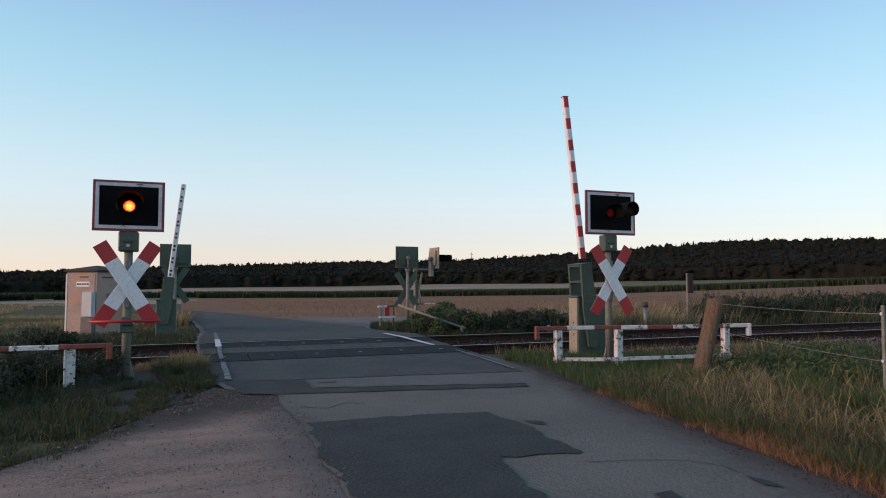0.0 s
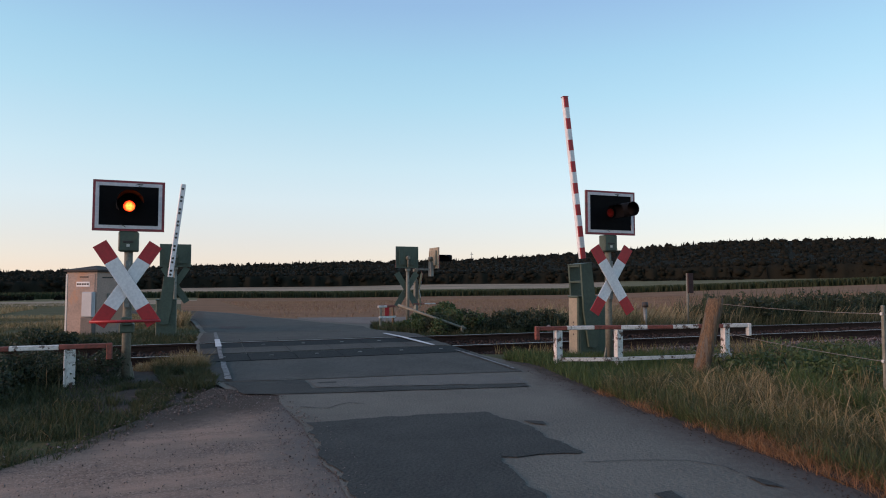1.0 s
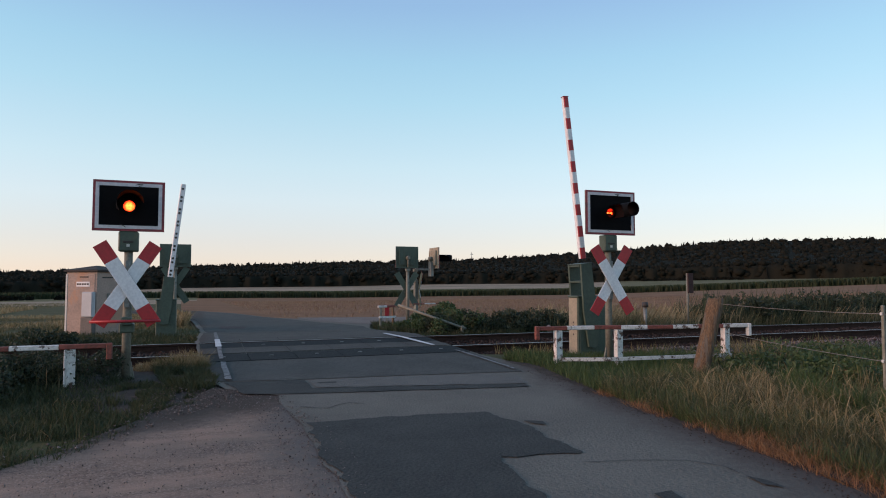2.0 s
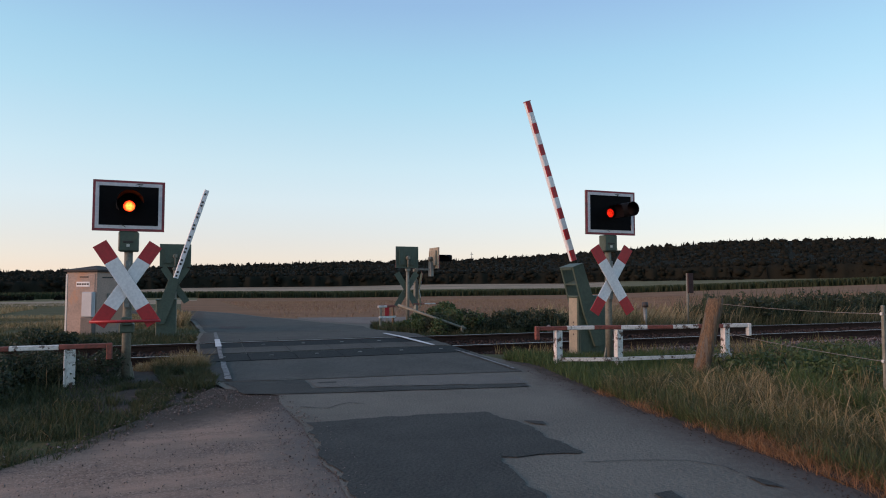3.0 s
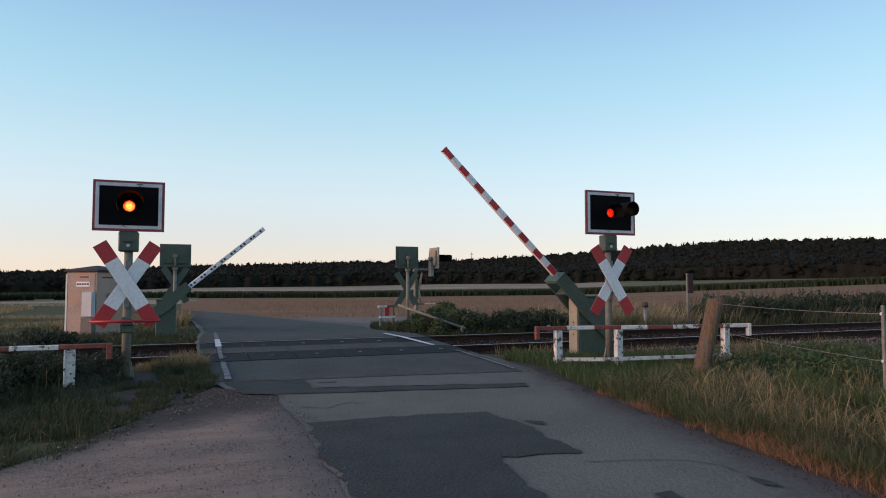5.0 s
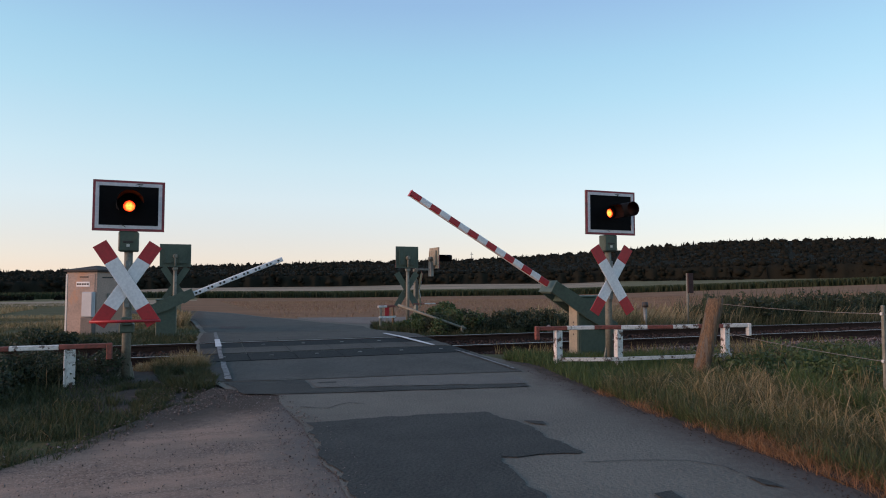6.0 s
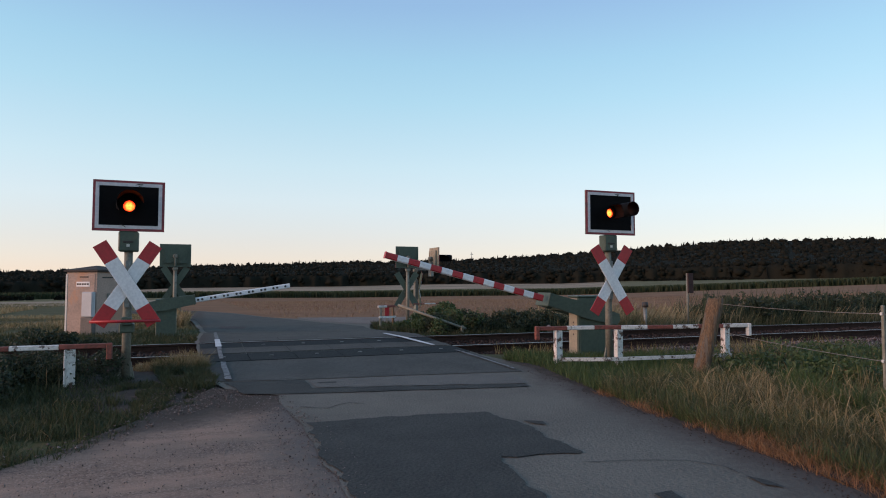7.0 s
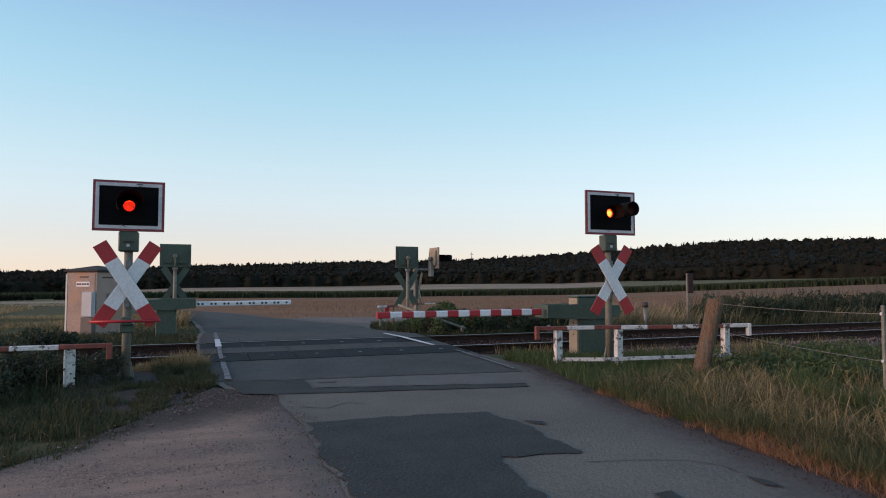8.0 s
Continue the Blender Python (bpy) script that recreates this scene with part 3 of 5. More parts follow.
# ---- track ----
def rail(y, z, parent):
    prof = [(-0.07, -0.16), (0.07, -0.16), (0.07, -0.148), (0.012, -0.13), (0.012, -0.04), (0.036, -0.03), (0.036, -0.004), (0.028, 0.0), (-0.028, 0.0), (-0.036, -0.004), (-0.036, -0.03), (-0.012, -0.04), (-0.012, -0.13), (-0.07, -0.148)]
    bm = bmesh.new()
    prism(bm, prof, -120, 160)
    ob = part("rail", bm, RUST, parent)
    ob.data.materials.append(RAILTOP)
    for f in ob.data.polygons:
        if f.normal.z > 0.9 and f.center.z > -0.01:
            f.material_index = 1
    ob.matrix_basis = pose(0, y, z + 0.012, 0, 0, -90)
    return ob


track = thing("railway_track", pose(0, 0, 0), "rusty single railway track on grey ballast", "railway track", "", "structure")
rail(10.86, 0.0, track)
rail(12.30, 0.06, track)
bm = bmesh.new()
box(bm, -0.12, 0.12, -1.3, 1.3, -0.16, 0.0, 0.02)
sleeper = part("sleeper", bm, CONCRETE, track)
sleeper.matrix_basis = pose(-11.8, 11.58, -0.135, 2.4)
for k in range(1, 75):
    x = -11.8 + 0.6 * k
    if not -0.1 < x < 4.4:
        ob = new("sleeper", sleeper.data)
        ob.parent = track
        ob.matrix_basis = pose(x, 11.58, -0.135, 2.4)

# rubber and asphalt panels between and beside the rails
panels = thing("crossing_deck", pose(0, 0, 0), "rubber strips and grey panels laid between the rails", "crossing deck", "", "structure")
for k in range(6):
    x0, x1 = 0.06 + k * 0.707, 0.06 + (k + 1) * 0.707 - 0.01
    for y0, y1, z0, z1, m in ((10.0, 10.81, -0.012, 0.008, RUBBER), (10.94, 11.6, 0.006, 0.028, ASPHALT_MID), (11.61, 12.2, 0.028, 0.052, RUBBER), (12.35, 12.95, 0.068, 0.072, ASPHALT_MID)):
        bm = bmesh.new()
        prism(bm, [(x0, -0.1), (x1, -0.1), (x1, 0.0), (x0, 0.0)], y0, y1)
        for v in bm.verts:
            v.co.z += z0 + (z1 - z0) * (v.co.y - y0) / (y1 - y0) + 0.012
        part("deck_panel", bm, m, panels)
    for y, z in ((10.42, 0.010), (11.85, 0.05)):
        boxed("bolt", panels, STEEL, (x0 + 0.31, x0 + 0.37, y, y + 0.035, z, z + 0.01), 0.003)


# ---- scattered stuff ----
def stuff(name, verts, tris, material, label, category):
    me = bpy.data.meshes.new(name)
    v, t = np.asarray(verts, np.float32).reshape(-1, 3), np.asarray(tris, np.int32).reshape(-1, 3)
    me.vertices.add(len(v))
    me.vertices.foreach_set("co", v.ravel())
    me.loops.add(t.size)
    me.loops.foreach_set("vertex_index", t.ravel())
    me.polygons.add(len(t))
    me.polygons.foreach_set("loop_start", np.arange(0, t.size, 3, dtype=np.int32))
    me.update(calc_edges=True)
    me.validate()
    me.materials.append(material)
    return tagged(new(name, me), label, category, "", "stuff")


rng = np.random.default_rng(7)


def inside(poly, n):
    """n random places in a polygon."""
    p = np.array(poly)
    lo, hi = p.min(0), p.max(0)
    out = np.zeros((0, 2))
    while len(out) < n:
        q = rng.uniform(lo, hi, (n * 2, 2))
        c = np.zeros(len(q), bool)
        for (x0, y0), (x1, y1) in zip(p, np.roll(p, -1, 0)):
            if y0 != y1:
                c ^= ((y0 > q[:, 1]) != (y1 > q[:, 1])) & (q[:, 0] < (x1 - x0) * (q[:, 1] - y0) / (y1 - y0) + x0)
        out = np.vstack([out, q[c]])
    return out[:n]


def clumped(xy, keep, scale, seed):
    v = np.array([noise.noise(Vector((x * scale, y * scale, seed))) for x, y in xy])
    return xy[np.argsort(-v)[:int(len(xy) * keep)]]


def blades(name, xy, material, label, h=(0.1, 0.3), w=0.006, lean=0.35, wind=(0.0, 0.0), z=None, category="grass", heads=0.0):
    n = len(xy)
    zz = np.array([(z or ground_z)(x, y) for x, y in xy])
    hh = rng.uniform(h[0], h[1], n) * (0.6 + 0.4 * rng.random(n))
    a = rng.uniform(0, 2 * np.pi, n)
    side = np.stack([np.cos(a), np.sin(a), np.zeros(n)], 1) * (w * rng.uniform(0.6, 1.4, n))[:, None]
    b = rng.uniform(0, 2 * np.pi, n)
    le = lean * rng.random(n)
    out = np.stack([np.cos(b) * le + wind[0], np.sin(b) * le + wind[1], np.zeros(n)], 1) * hh[:, None]
    base = np.stack([xy[:, 0], xy[:, 1], zz - 0.02], 1)
    up = np.zeros((n, 3))
    up[:, 2] = hh
    mid, tip = base + out * 0.3 + up * 0.55, base + out + up
    fat = (rng.random(n) < heads)[:, None]
    low = np.where(fat, side * 0.35, side)
    top = np.where(fat, side * 1.3, side * 0.8)
    v = np.stack([base - low, base + low, mid - low * 0.9, mid + low * 0.9, base + out * 0.72 + up * 0.82 - top, base + out * 0.72 + up * 0.82 + top, tip], 1)
    t = np.array([[0, 1, 3], [0, 3, 2], [2, 3, 5], [2, 5, 4], [4, 5, 6]])
    tris = (np.arange(n)[:, None, None] * 7 + t[None]).reshape(-1, 3)
    return stuff(name, v, tris, material, label, category)


def leaves(name, centres, radii, n, size, material, label, category="bush", flat=0.75):
    """A bush or clump: many small bent leaves through several uneven lumps."""
    c = np.asarray(centres)
    k = rng.integers(0, len(c), n)
    d = rng.normal(size=(n, 3))
    d /= np.linalg.norm(d, axis=1)[:, None]
    r = np.asarray(radii)[k] * rng.uniform(0.55, 1.08, n)
    p = c[k] + d * r[:, None] * np.array([1, 1, flat])
    a, b = rng.normal(size=(n, 3)), rng.normal(size=(n, 3))
    a /= np.linalg.norm(a, axis=1)[:, None]
    b = np.cross(a, b)
    b /= np.linalg.norm(b, axis=1)[:, None]
    s = (size * rng.uniform(0.5, 1.4, n))[:, None]
    nrm = np.cross(a, b) * 0.25
    v = np.stack([p - a * s, p - b * s * 0.45 + nrm * s, p + b * s * 0.45 + nrm * s, p + a * s], 1)
    t = np.array([[0, 1, 2], [2, 1, 3]])
    tris = (np.arange(n)[:, None, None] * 4 + t[None]).reshape(-1, 3)
    return stuff(name, v, tris, material, label, category)


def stones(name, xy, size, material, label, z, category="stones"):
    n = len(xy)
    zz = np.array([z(x, y) for x, y in xy])
    o = np.array([[1, 0, 0], [-1, 0, 0], [0, 1, 0], [0, -1, 0], [0, 0, 1], [0, 0, -1]], float)
    s = rng.uniform(size[0], size[1], n) ** 1.0
    v = o[None] * rng.uniform(0.55, 1.2, (n, 6, 1)) * s[:, None, None] + rng.normal(size=(n, 6, 3)) * 0.22 * s[:, None, None]
    v[:, :, 2] *= 0.7
    ca = rng.uniform(0, 6.28, n)
    x, y = v[:, :, 0].copy(), v[:, :, 1].copy()
    v[:, :, 0] = x * np.cos(ca)[:, None] - y * np.sin(ca)[:, None]
    v[:, :, 1] = x * np.sin(ca)[:, None] + y * np.cos(ca)[:, None]
    v += np.stack([xy[:, 0], xy[:, 1], zz + s * 0.25], 1)[:, None, :]
    t = np.array([[0, 2, 4], [2, 1, 4], [1, 3, 4], [3, 0, 4], [2, 0, 5], [1, 2, 5], [3, 1, 5], [0, 3, 5]])
    tris = (np.arange(n)[:, None, None] * 6 + t[None]).reshape(-1, 3)
    return stuff(name, v, tris, material, label, category)


# ballast bed
def ballast_z(x, y):
    return lerp(y, (9.6, 10.15, 10.86, 12.3, 13.1, 13.7), (-0.22, -0.14, -0.13, -0.06, -0.05, -0.16))


for x0, x1 in ((-40, -0.15), (4.45, 90)):
    sheet("ballast_bed", [(x0, 9.6), (x1, 9.6), (x1, 13.7), (x0, 13.7)], BALLAST, lambda x, y: ballast_z(x, y) - 0.01, "dark rusty ballast under the track", "ballast", step=1.0)
stones("ballast_stones", np.vstack([inside([(4.5, 9.55), (22, 9.55), (22, 13.4), (4.5, 13.4)], 15000), inside([(-4, 9.6), (-0.1, 9.6), (-0.1, 13.4), (-4, 13.4)], 3500)]), (0.02, 0.045), STONE, "grey brown ballast stones along the rails", ballast_z, "ballast")
stones("shoulder_stones", inside([(7.0, 9.0), (24, 8.6), (24, 10.3), (7.0, 10.3)], 9000), (0.018, 0.042), STONE_SHOULDER, "pinkish grey stones on the ballast shoulder", lambda x, y: max(ballast_z(x, y), ground_z(x, y)) + 0.01, "ballast")
stones("gravel_stones", np.vstack([inside([(0.85, 1.5), (0.9, 5.9), (0.8, 7.3), (0.1, 8.0), (-0.4, 6.4), (-1.3, 5.4), (-3, 4.4), (-3, 1.5)], 3200)]), (0.002, 0.009), STONE_MIX, "small loose stones on the gravel", road_z)
stones("edge_stones", inside([(0.3, 8.0), (0.75, 7.4), (0.1, 6.9), (-0.6, 5.9), (-1.5, 5.0), (-1.7, 5.2), (-0.8, 6.2), (-0.1, 7.4)], 260), (0.005, 0.018), STONE_MIX, "loose stones along the grass edge", road_z)
stones("dirt_stones", inside([(0.1, 8.3), (0.5, 7.5), (0.1, 6.9), (-0.5, 6.6), (-0.5, 7.6), (-0.2, 8.6)], 600), (0.004, 0.011), STONE_MIX, "dark loose stones by the signal post", road_z)
stones("border_grit", inside([(0.0, 8.0), (0.9, 7.4), (1.12, 5.9), (1.1, 4.6), (1.05, 2.5), (0.6, 2.5), (0.6, 4.4), (0.6, 5.6), (0.5, 6.5), (0.1, 7.1)], 1500), (0.003, 0.010), STONE_MIX, "fine grit where gravel meets asphalt", lambda x, y: road_z(x, y) + 0.004)
stones("road_grit", inside([(3.45, 2.0), (3.9, 2.0), (4.2, 4.4), (4.6, 8), (4.25, 8), (3.85, 4.4)], 1500), (0.002, 0.008), STONE, "grit along the asphalt edge", road_z)


# ---- signals ----
def cross(parent, y, zc):
    for s in (1, -1):
        bm = bmesh.new()
        L, w = 0.6, 0.088
        box(bm, -w, w, -0.005, 0.005, -0.345, 0.345, 0.003)
        arm = part("cross_arm", bm, WHITE, parent)
        arm.matrix_basis = pose(0, y - 0.014 * s, zc, 0, -s * 32.5, 0)
        for e in (1, -1):
            bm = bmesh.new()
            box(bm, -w, w, -0.005, 0.005, min(e * 0.345, e * L), max(e * 0.345, e * L), 0.003)
            part("red_end", bm, RED, arm, "red painted end")
        boxed("back_plate", arm, GREEN, (-w - 0.001, w + 0.001, 0.0035, 0.012, -L - 0.001, L + 0.001), 0.0, "green painted back")


def frame_ring(bm, w, h, t, y0, y1):
    """A rectangular frame, w by h outside, bars t wide."""
    for x0, x1, z0, z1 in ((-w / 2, w / 2, h / 2 - t, h / 2), (-w / 2, w / 2, -h / 2, -h / 2 + t), (-w / 2, -w / 2 + t, -h / 2 + t, h / 2 - t), (w / 2 - t, w / 2, -h / 2 + t, h / 2 - t)):
        box(bm, x0, x1, y0, y1, z0, z1)


def holed_plate(bm, w, h, r, y0, y1, cx=0.0, cz=0.0, n=32):
    """A plate with a round hole."""
    rings = []
    for y in (y0, y1):
        inner, outer = [], []
        for k in range(n):
            a = 2 * math.pi * (k + 0.5) / n
            c, s = math.cos(a), math.sin(a)
            inner.append(bm.verts.new((cx + r * c, y, cz + r * s)))
            f = min((w / 2) / max(abs(c), 1e-6), (h / 2) / max(abs(s), 1e-6))
            corner = min(((sx * w / 2, sz * h / 2) for sx in (-1, 1) for sz in (-1, 1)), key=lambda p: abs((math.atan2(p[1], p[0]) - a + math.pi) % (2 * math.pi) - math.pi))
            off = abs((math.atan2(corner[1], corner[0]) - a + math.pi) % (2 * math.pi) - math.pi)
            ox, oz = corner if off <= math.pi / n + 1e-6 else (f * c, f * s)
            outer.append(bm.verts.new((ox, y, oz)))
        rings.append((inner, outer))
    (i0, o0), (i1, o1) = rings
    for k in range(n):
        j = (k + 1) % n
        bm.faces.new((i0[k], i0[j], o0[j], o0[k]))
        bm.faces.new((i1[k], o1[k], o1[j], i1[j]))
        bm.faces.new((i0[k], i1[k], i1[j], i0[j]))
        bm.faces.new((o0[k], o0[j], o1[j], o1[k]))


def signal(m, zb, w, h, zlamp, zc, name_label, fwd=0.0, foot=True, guard=False, open_side=195, gap=0, hood=(0.56, 0.104), swing=0.0, case=None):
    s = thing("crossing_signal", m, name_label, "signal", "crossing signals")
    piped("post", s, POST, (0, 0.075, zb), (0, 0.075, zlamp - h / 2 - 0.05), 0.056, 0.05, 14)
    if foot:
        for x in (-1, 1):
            bm = bmesh.new()
            prism(bm, [(x * 0.05, zb), (x * 0.13, zb), (x * 0.06, zb + 0.34), (x * 0.05, zb + 0.34)], 0.06, 0.09)
            part("foot_gusset", bm, POST, s)
        if guard:
            boxed("clamp", s, GREEN, (-0.085, 0.085, -0.0, 0.15, zc - 0.62, zc - 0.5), 0.012)
    cross(s, -0.03, zc)
    boxed("cross_bracket", s, STEEL, (-0.03, 0.03, -0.012, 0.06, zc - 0.3, zc + 0.3), 0.004)
    if foot:
        boxed("junction_box", s, GREEN, (-0.115, 0.115, -0.02, 0.15, zlamp - h / 2 - 0.26, zlamp - h / 2 - 0.002), 0.014)
        bm = bmesh.new()
        box(bm, -0.018, 0.018, -0.026, -0.02, zlamp - h / 2 - 0.2, zlamp - h / 2 - 0.165)
        part("box_label", bm, LABEL, s, "small pale label")
        boxed("box_latch", s, LABEL_DARK, (-0.06, 0.06, -0.03, -0.02, zlamp - h / 2 - 0.15, zlamp - h / 2 - 0.125), 0.003, "dark latch bar")
        boxed("box_seam", s, LABEL_DARK, (-0.1, 0.1, -0.023, -0.02, zlamp - h / 2 - 0.243, zlamp - h / 2 - 0.238), 0.0, "dark lid seam")
    else:
        boxed("top_clamp", s, POST, (-0.07, 0.07, 0.01, 0.14, zlamp - h / 2 - 0.1, zlamp - h / 2 - 0.02), 0.01)
    y = -fwd
    if fwd:
        boxed("side_arm", s, STEEL, (-0.03, 0.03, -fwd + 0.12, 0.08, zlamp - h / 2 - 0.06, zlamp - h / 2), 0.006)
        boxed("arm_bracket", s, STEEL, (-0.1, 0.1, -fwd + 0.05, -fwd + 0.16, zlamp - h / 2 - 0.25, zlamp - h / 2 + 0.2), 0.008)
    board = new("light_board")
    board.parent = s
    board.matrix_basis = pose(0, y, zlamp)
    bm = bmesh.new()
    frame_ring(bm, w, h, 0.03, -0.018, -0.005)
    part("red_frame", bm, FRAME_RED, board, "dark red outer frame")
    bm = bmesh.new()
    frame_ring(bm, w - 0.06, h - 0.06, 0.042, -0.022, 0.006)
    part("white_frame", bm, FRAME_WHITE, board, "white inner frame")
    for x0, z0, run, tilt in ((0.06, h / 2 - 0.055, 0.1, 0.1), (0.1, h / 2 - 0.075, 0.05, 0.3), (-0.12, -h / 2 + 0.09, 0.09, -0.5)):
        bm = bmesh.new()
        prism(bm, [(x0, z0), (x0 + run, z0 + run * tilt), (x0 + run, z0 + run * tilt + 0.008), (x0 + run * 0.4, z0 + run * tilt * 0.4 + 0.012)], -0.025, -0.0225)
        part("paint_chip", bm, LABEL_DARK, board, "dark chip in the paint")
    bm = bmesh.new()
    holed_plate(bm, w - 0.144, h - 0.144, 0.069, -0.014, -0.008)
    part("black_panel", bm, BLACK, board, "matt black panel")
    bm = bmesh.new()
    box(bm, -w / 2 + 0.11, w / 2 - 0.11, 0.016, 0.07, -h / 2 + 0.1, h / 2 - 0.1)
    bmesh.ops.delete(bm, geom=[f for f in bm.faces if all(v.co.y < 0.02 for v in f.verts)], context="FACES_ONLY")
    part("back_case", bm, case or GREEN, board, "raised sheet metal back")
    bm = bmesh.new()
    frame_ring(bm, w + 0.002, h + 0.002, 0.115, -0.004, 0.0155)
    part("back_rim", bm, case or GREEN, board, "flat back rim")
    for x in (-0.27, -0.09, 0.09, 0.27):
        boxed("back_rib", board, case or GREEN, (x - 0.01, x + 0.01, 0.071, 0.082, -h / 2 + 0.11, h / 2 - 0.11))
    piped("back_fitting", board, POST, (0, 0.083, -0.02), (0, 0.2, -0.02), 0.07, 0.05, 14)
    boxed("fitting_strap", board, POST, (-0.02, 0.02, 0.083, 0.16, -h / 2 + 0.02, -0.07), 0.006)
    # lamp: glowing lens behind the hole, hood before it
    bm = bmesh.new()
    n, rings = 24, ((0.0, 0.0), (0.03, 0.004), (0.058, 0.014), (0.074, 0.03))
    prev = None
    for r, yy in rings:
        ring = [bm.verts.new((r * math.cos(2 * math.pi * k / n), 0.017 + yy, r * math.sin(2 * math.pi * k / n))) for k in range(n)] if r else [bm.verts.new((0, 0.017, 0))]
        if prev and len(prev) == 1:
            for k in range(n):
                bm.faces.new((prev[0], ring[k], ring[(k + 1) % n]))
        elif prev:
            for k in range(n):
                bm.faces.new((prev[k], ring[k], ring[(k + 1) % n], prev[(k + 1) % n]))
        prev = ring
    lens = part("lens", bm, LAMP, board, "glowing red signal lens")
    bm = bmesh.new()
    n, (L, r) = 26, hood
    grid = []
    for j in range(2):
        for i in range(n + 1):
            a = radians(open_side + gap + (360 - 2 * gap) * i / n)
            cut = 0.82 * L * max(0.0, math.cos(a - radians(open_side))) ** 0.3
            for yy, rr in ((-0.014 - cut, r + 0.004 * j), (-0.014 - L, r + 0.004 * j)):
                grid.append(bm.verts.new((rr * math.cos(a) - swing * yy, yy, rr * math.sin(a) + 0.008)))
    o = 2 * (n + 1)
    for i in range(n):
        a, b, c, d = grid[2 * i], grid[2 * i + 1], grid[2 * i + 3], grid[2 * i + 2]
        bm.faces.new((a, b, c, d))
        bm.faces.new((grid[o + 2 * i], grid[o + 2 * i + 2], grid[o + 2 * i + 3], grid[o + 2 * i + 1]))
        bm.faces.new((b, grid[o + 2 * i + 1], grid[o + 2 * i + 3], c))
    for i in (0, n):
        bm.faces.new((grid[2 * i], grid[o + 2 * i], grid[o + 2 * i + 1], grid[2 * i + 1]))
    part("hood", bm, BLACK, board, "long black light hood")
    # added shutter: its self-glowing discs cover the lens to imitate dimming
    bm = bmesh.new()
    box(bm, -0.01, 0.125, 0.005, 0.008, -0.012, 0.012)
    shutter = part("shutter", bm, BLACK, s, "added thin black arm that swings the glow discs")
    bm = bmesh.new()
    tube(bm, (0, 0.004, 0), (0, 0.009, 0), 0.07, n=28)
    dim_glow_disc = part("dim_glow_disc", bm, DIM_GLOW, shutter, "dark red disc painted with a faint lamp glow")
    dim_glow_disc.matrix_basis = pose(0.19, 0, 0)
    bm = bmesh.new()
    tube(bm, (0, 0.003, 0), (0, 0.008, 0), 0.07, n=28)
    red_glow_disc = part("red_glow_disc", bm, GLOW_RED, shutter, "red disc painted with the glow of a fading lamp")
    red_glow_disc.matrix_basis = pose(0.19 * math.cos(radians(45)), 0, 0.19 * math.sin(radians(45)))
    shutter.matrix_basis = pose(-0.19, y, zlamp)
    if guard:
        piped("guard_bar", s, RED, (-0.41, -0.06, zc - 0.47), (0.40, -0.06, zc - 0.47), 0.018, n=8, label="thin red guard bar")
        boxed("guard_clamp", s, GREEN, (-0.06, 0.06, -0.06, 0.1, zc - 0.52, zc - 0.42), 0.01)
    return s, shutter


signal_a, shutter_a = signal(pose(-0.83, 9.1, 0), -0.2, 0.83, 0.645, 2.125, 1.13, "red and white crossing signal with a framed black light board", guard=True, open_side=290, gap=75, hood=(0.4, 0.15), swing=0.12)
signal_b, shutter_b = signal(pose(6.03, 8.47, 0), -0.2, 0.905, 0.685, 2.235, 1.185, "red and white crossing signal beside the green barrier drive")
signal_c, shutter_c = signal(pose(-0.60, 20.28, 0, 0, 0, 180), -0.1, 0.84, 0.66, 1.93, 1.08, "green back of the signal across the track by the road", foot=False)
signal_d, shutter_d = signal(pose(6.02, 18.92, 0, 0, 0, 180), -0.1, 0.72, 0.66, 1.92, 0.93, "green back of the signal in the bushes across the track", foot=False)
# this board's back is painted tan for the sunset falling on it
signal_e, shutter_e = signal(pose(6.48, 19.27, 0, 0, 0, 90), -0.1, 0.84, 0.66, 1.92, 0.93, "signal turned to the farm track, board seen edge-on", fwd=0.56, foot=False, case=LIT_SIDE)


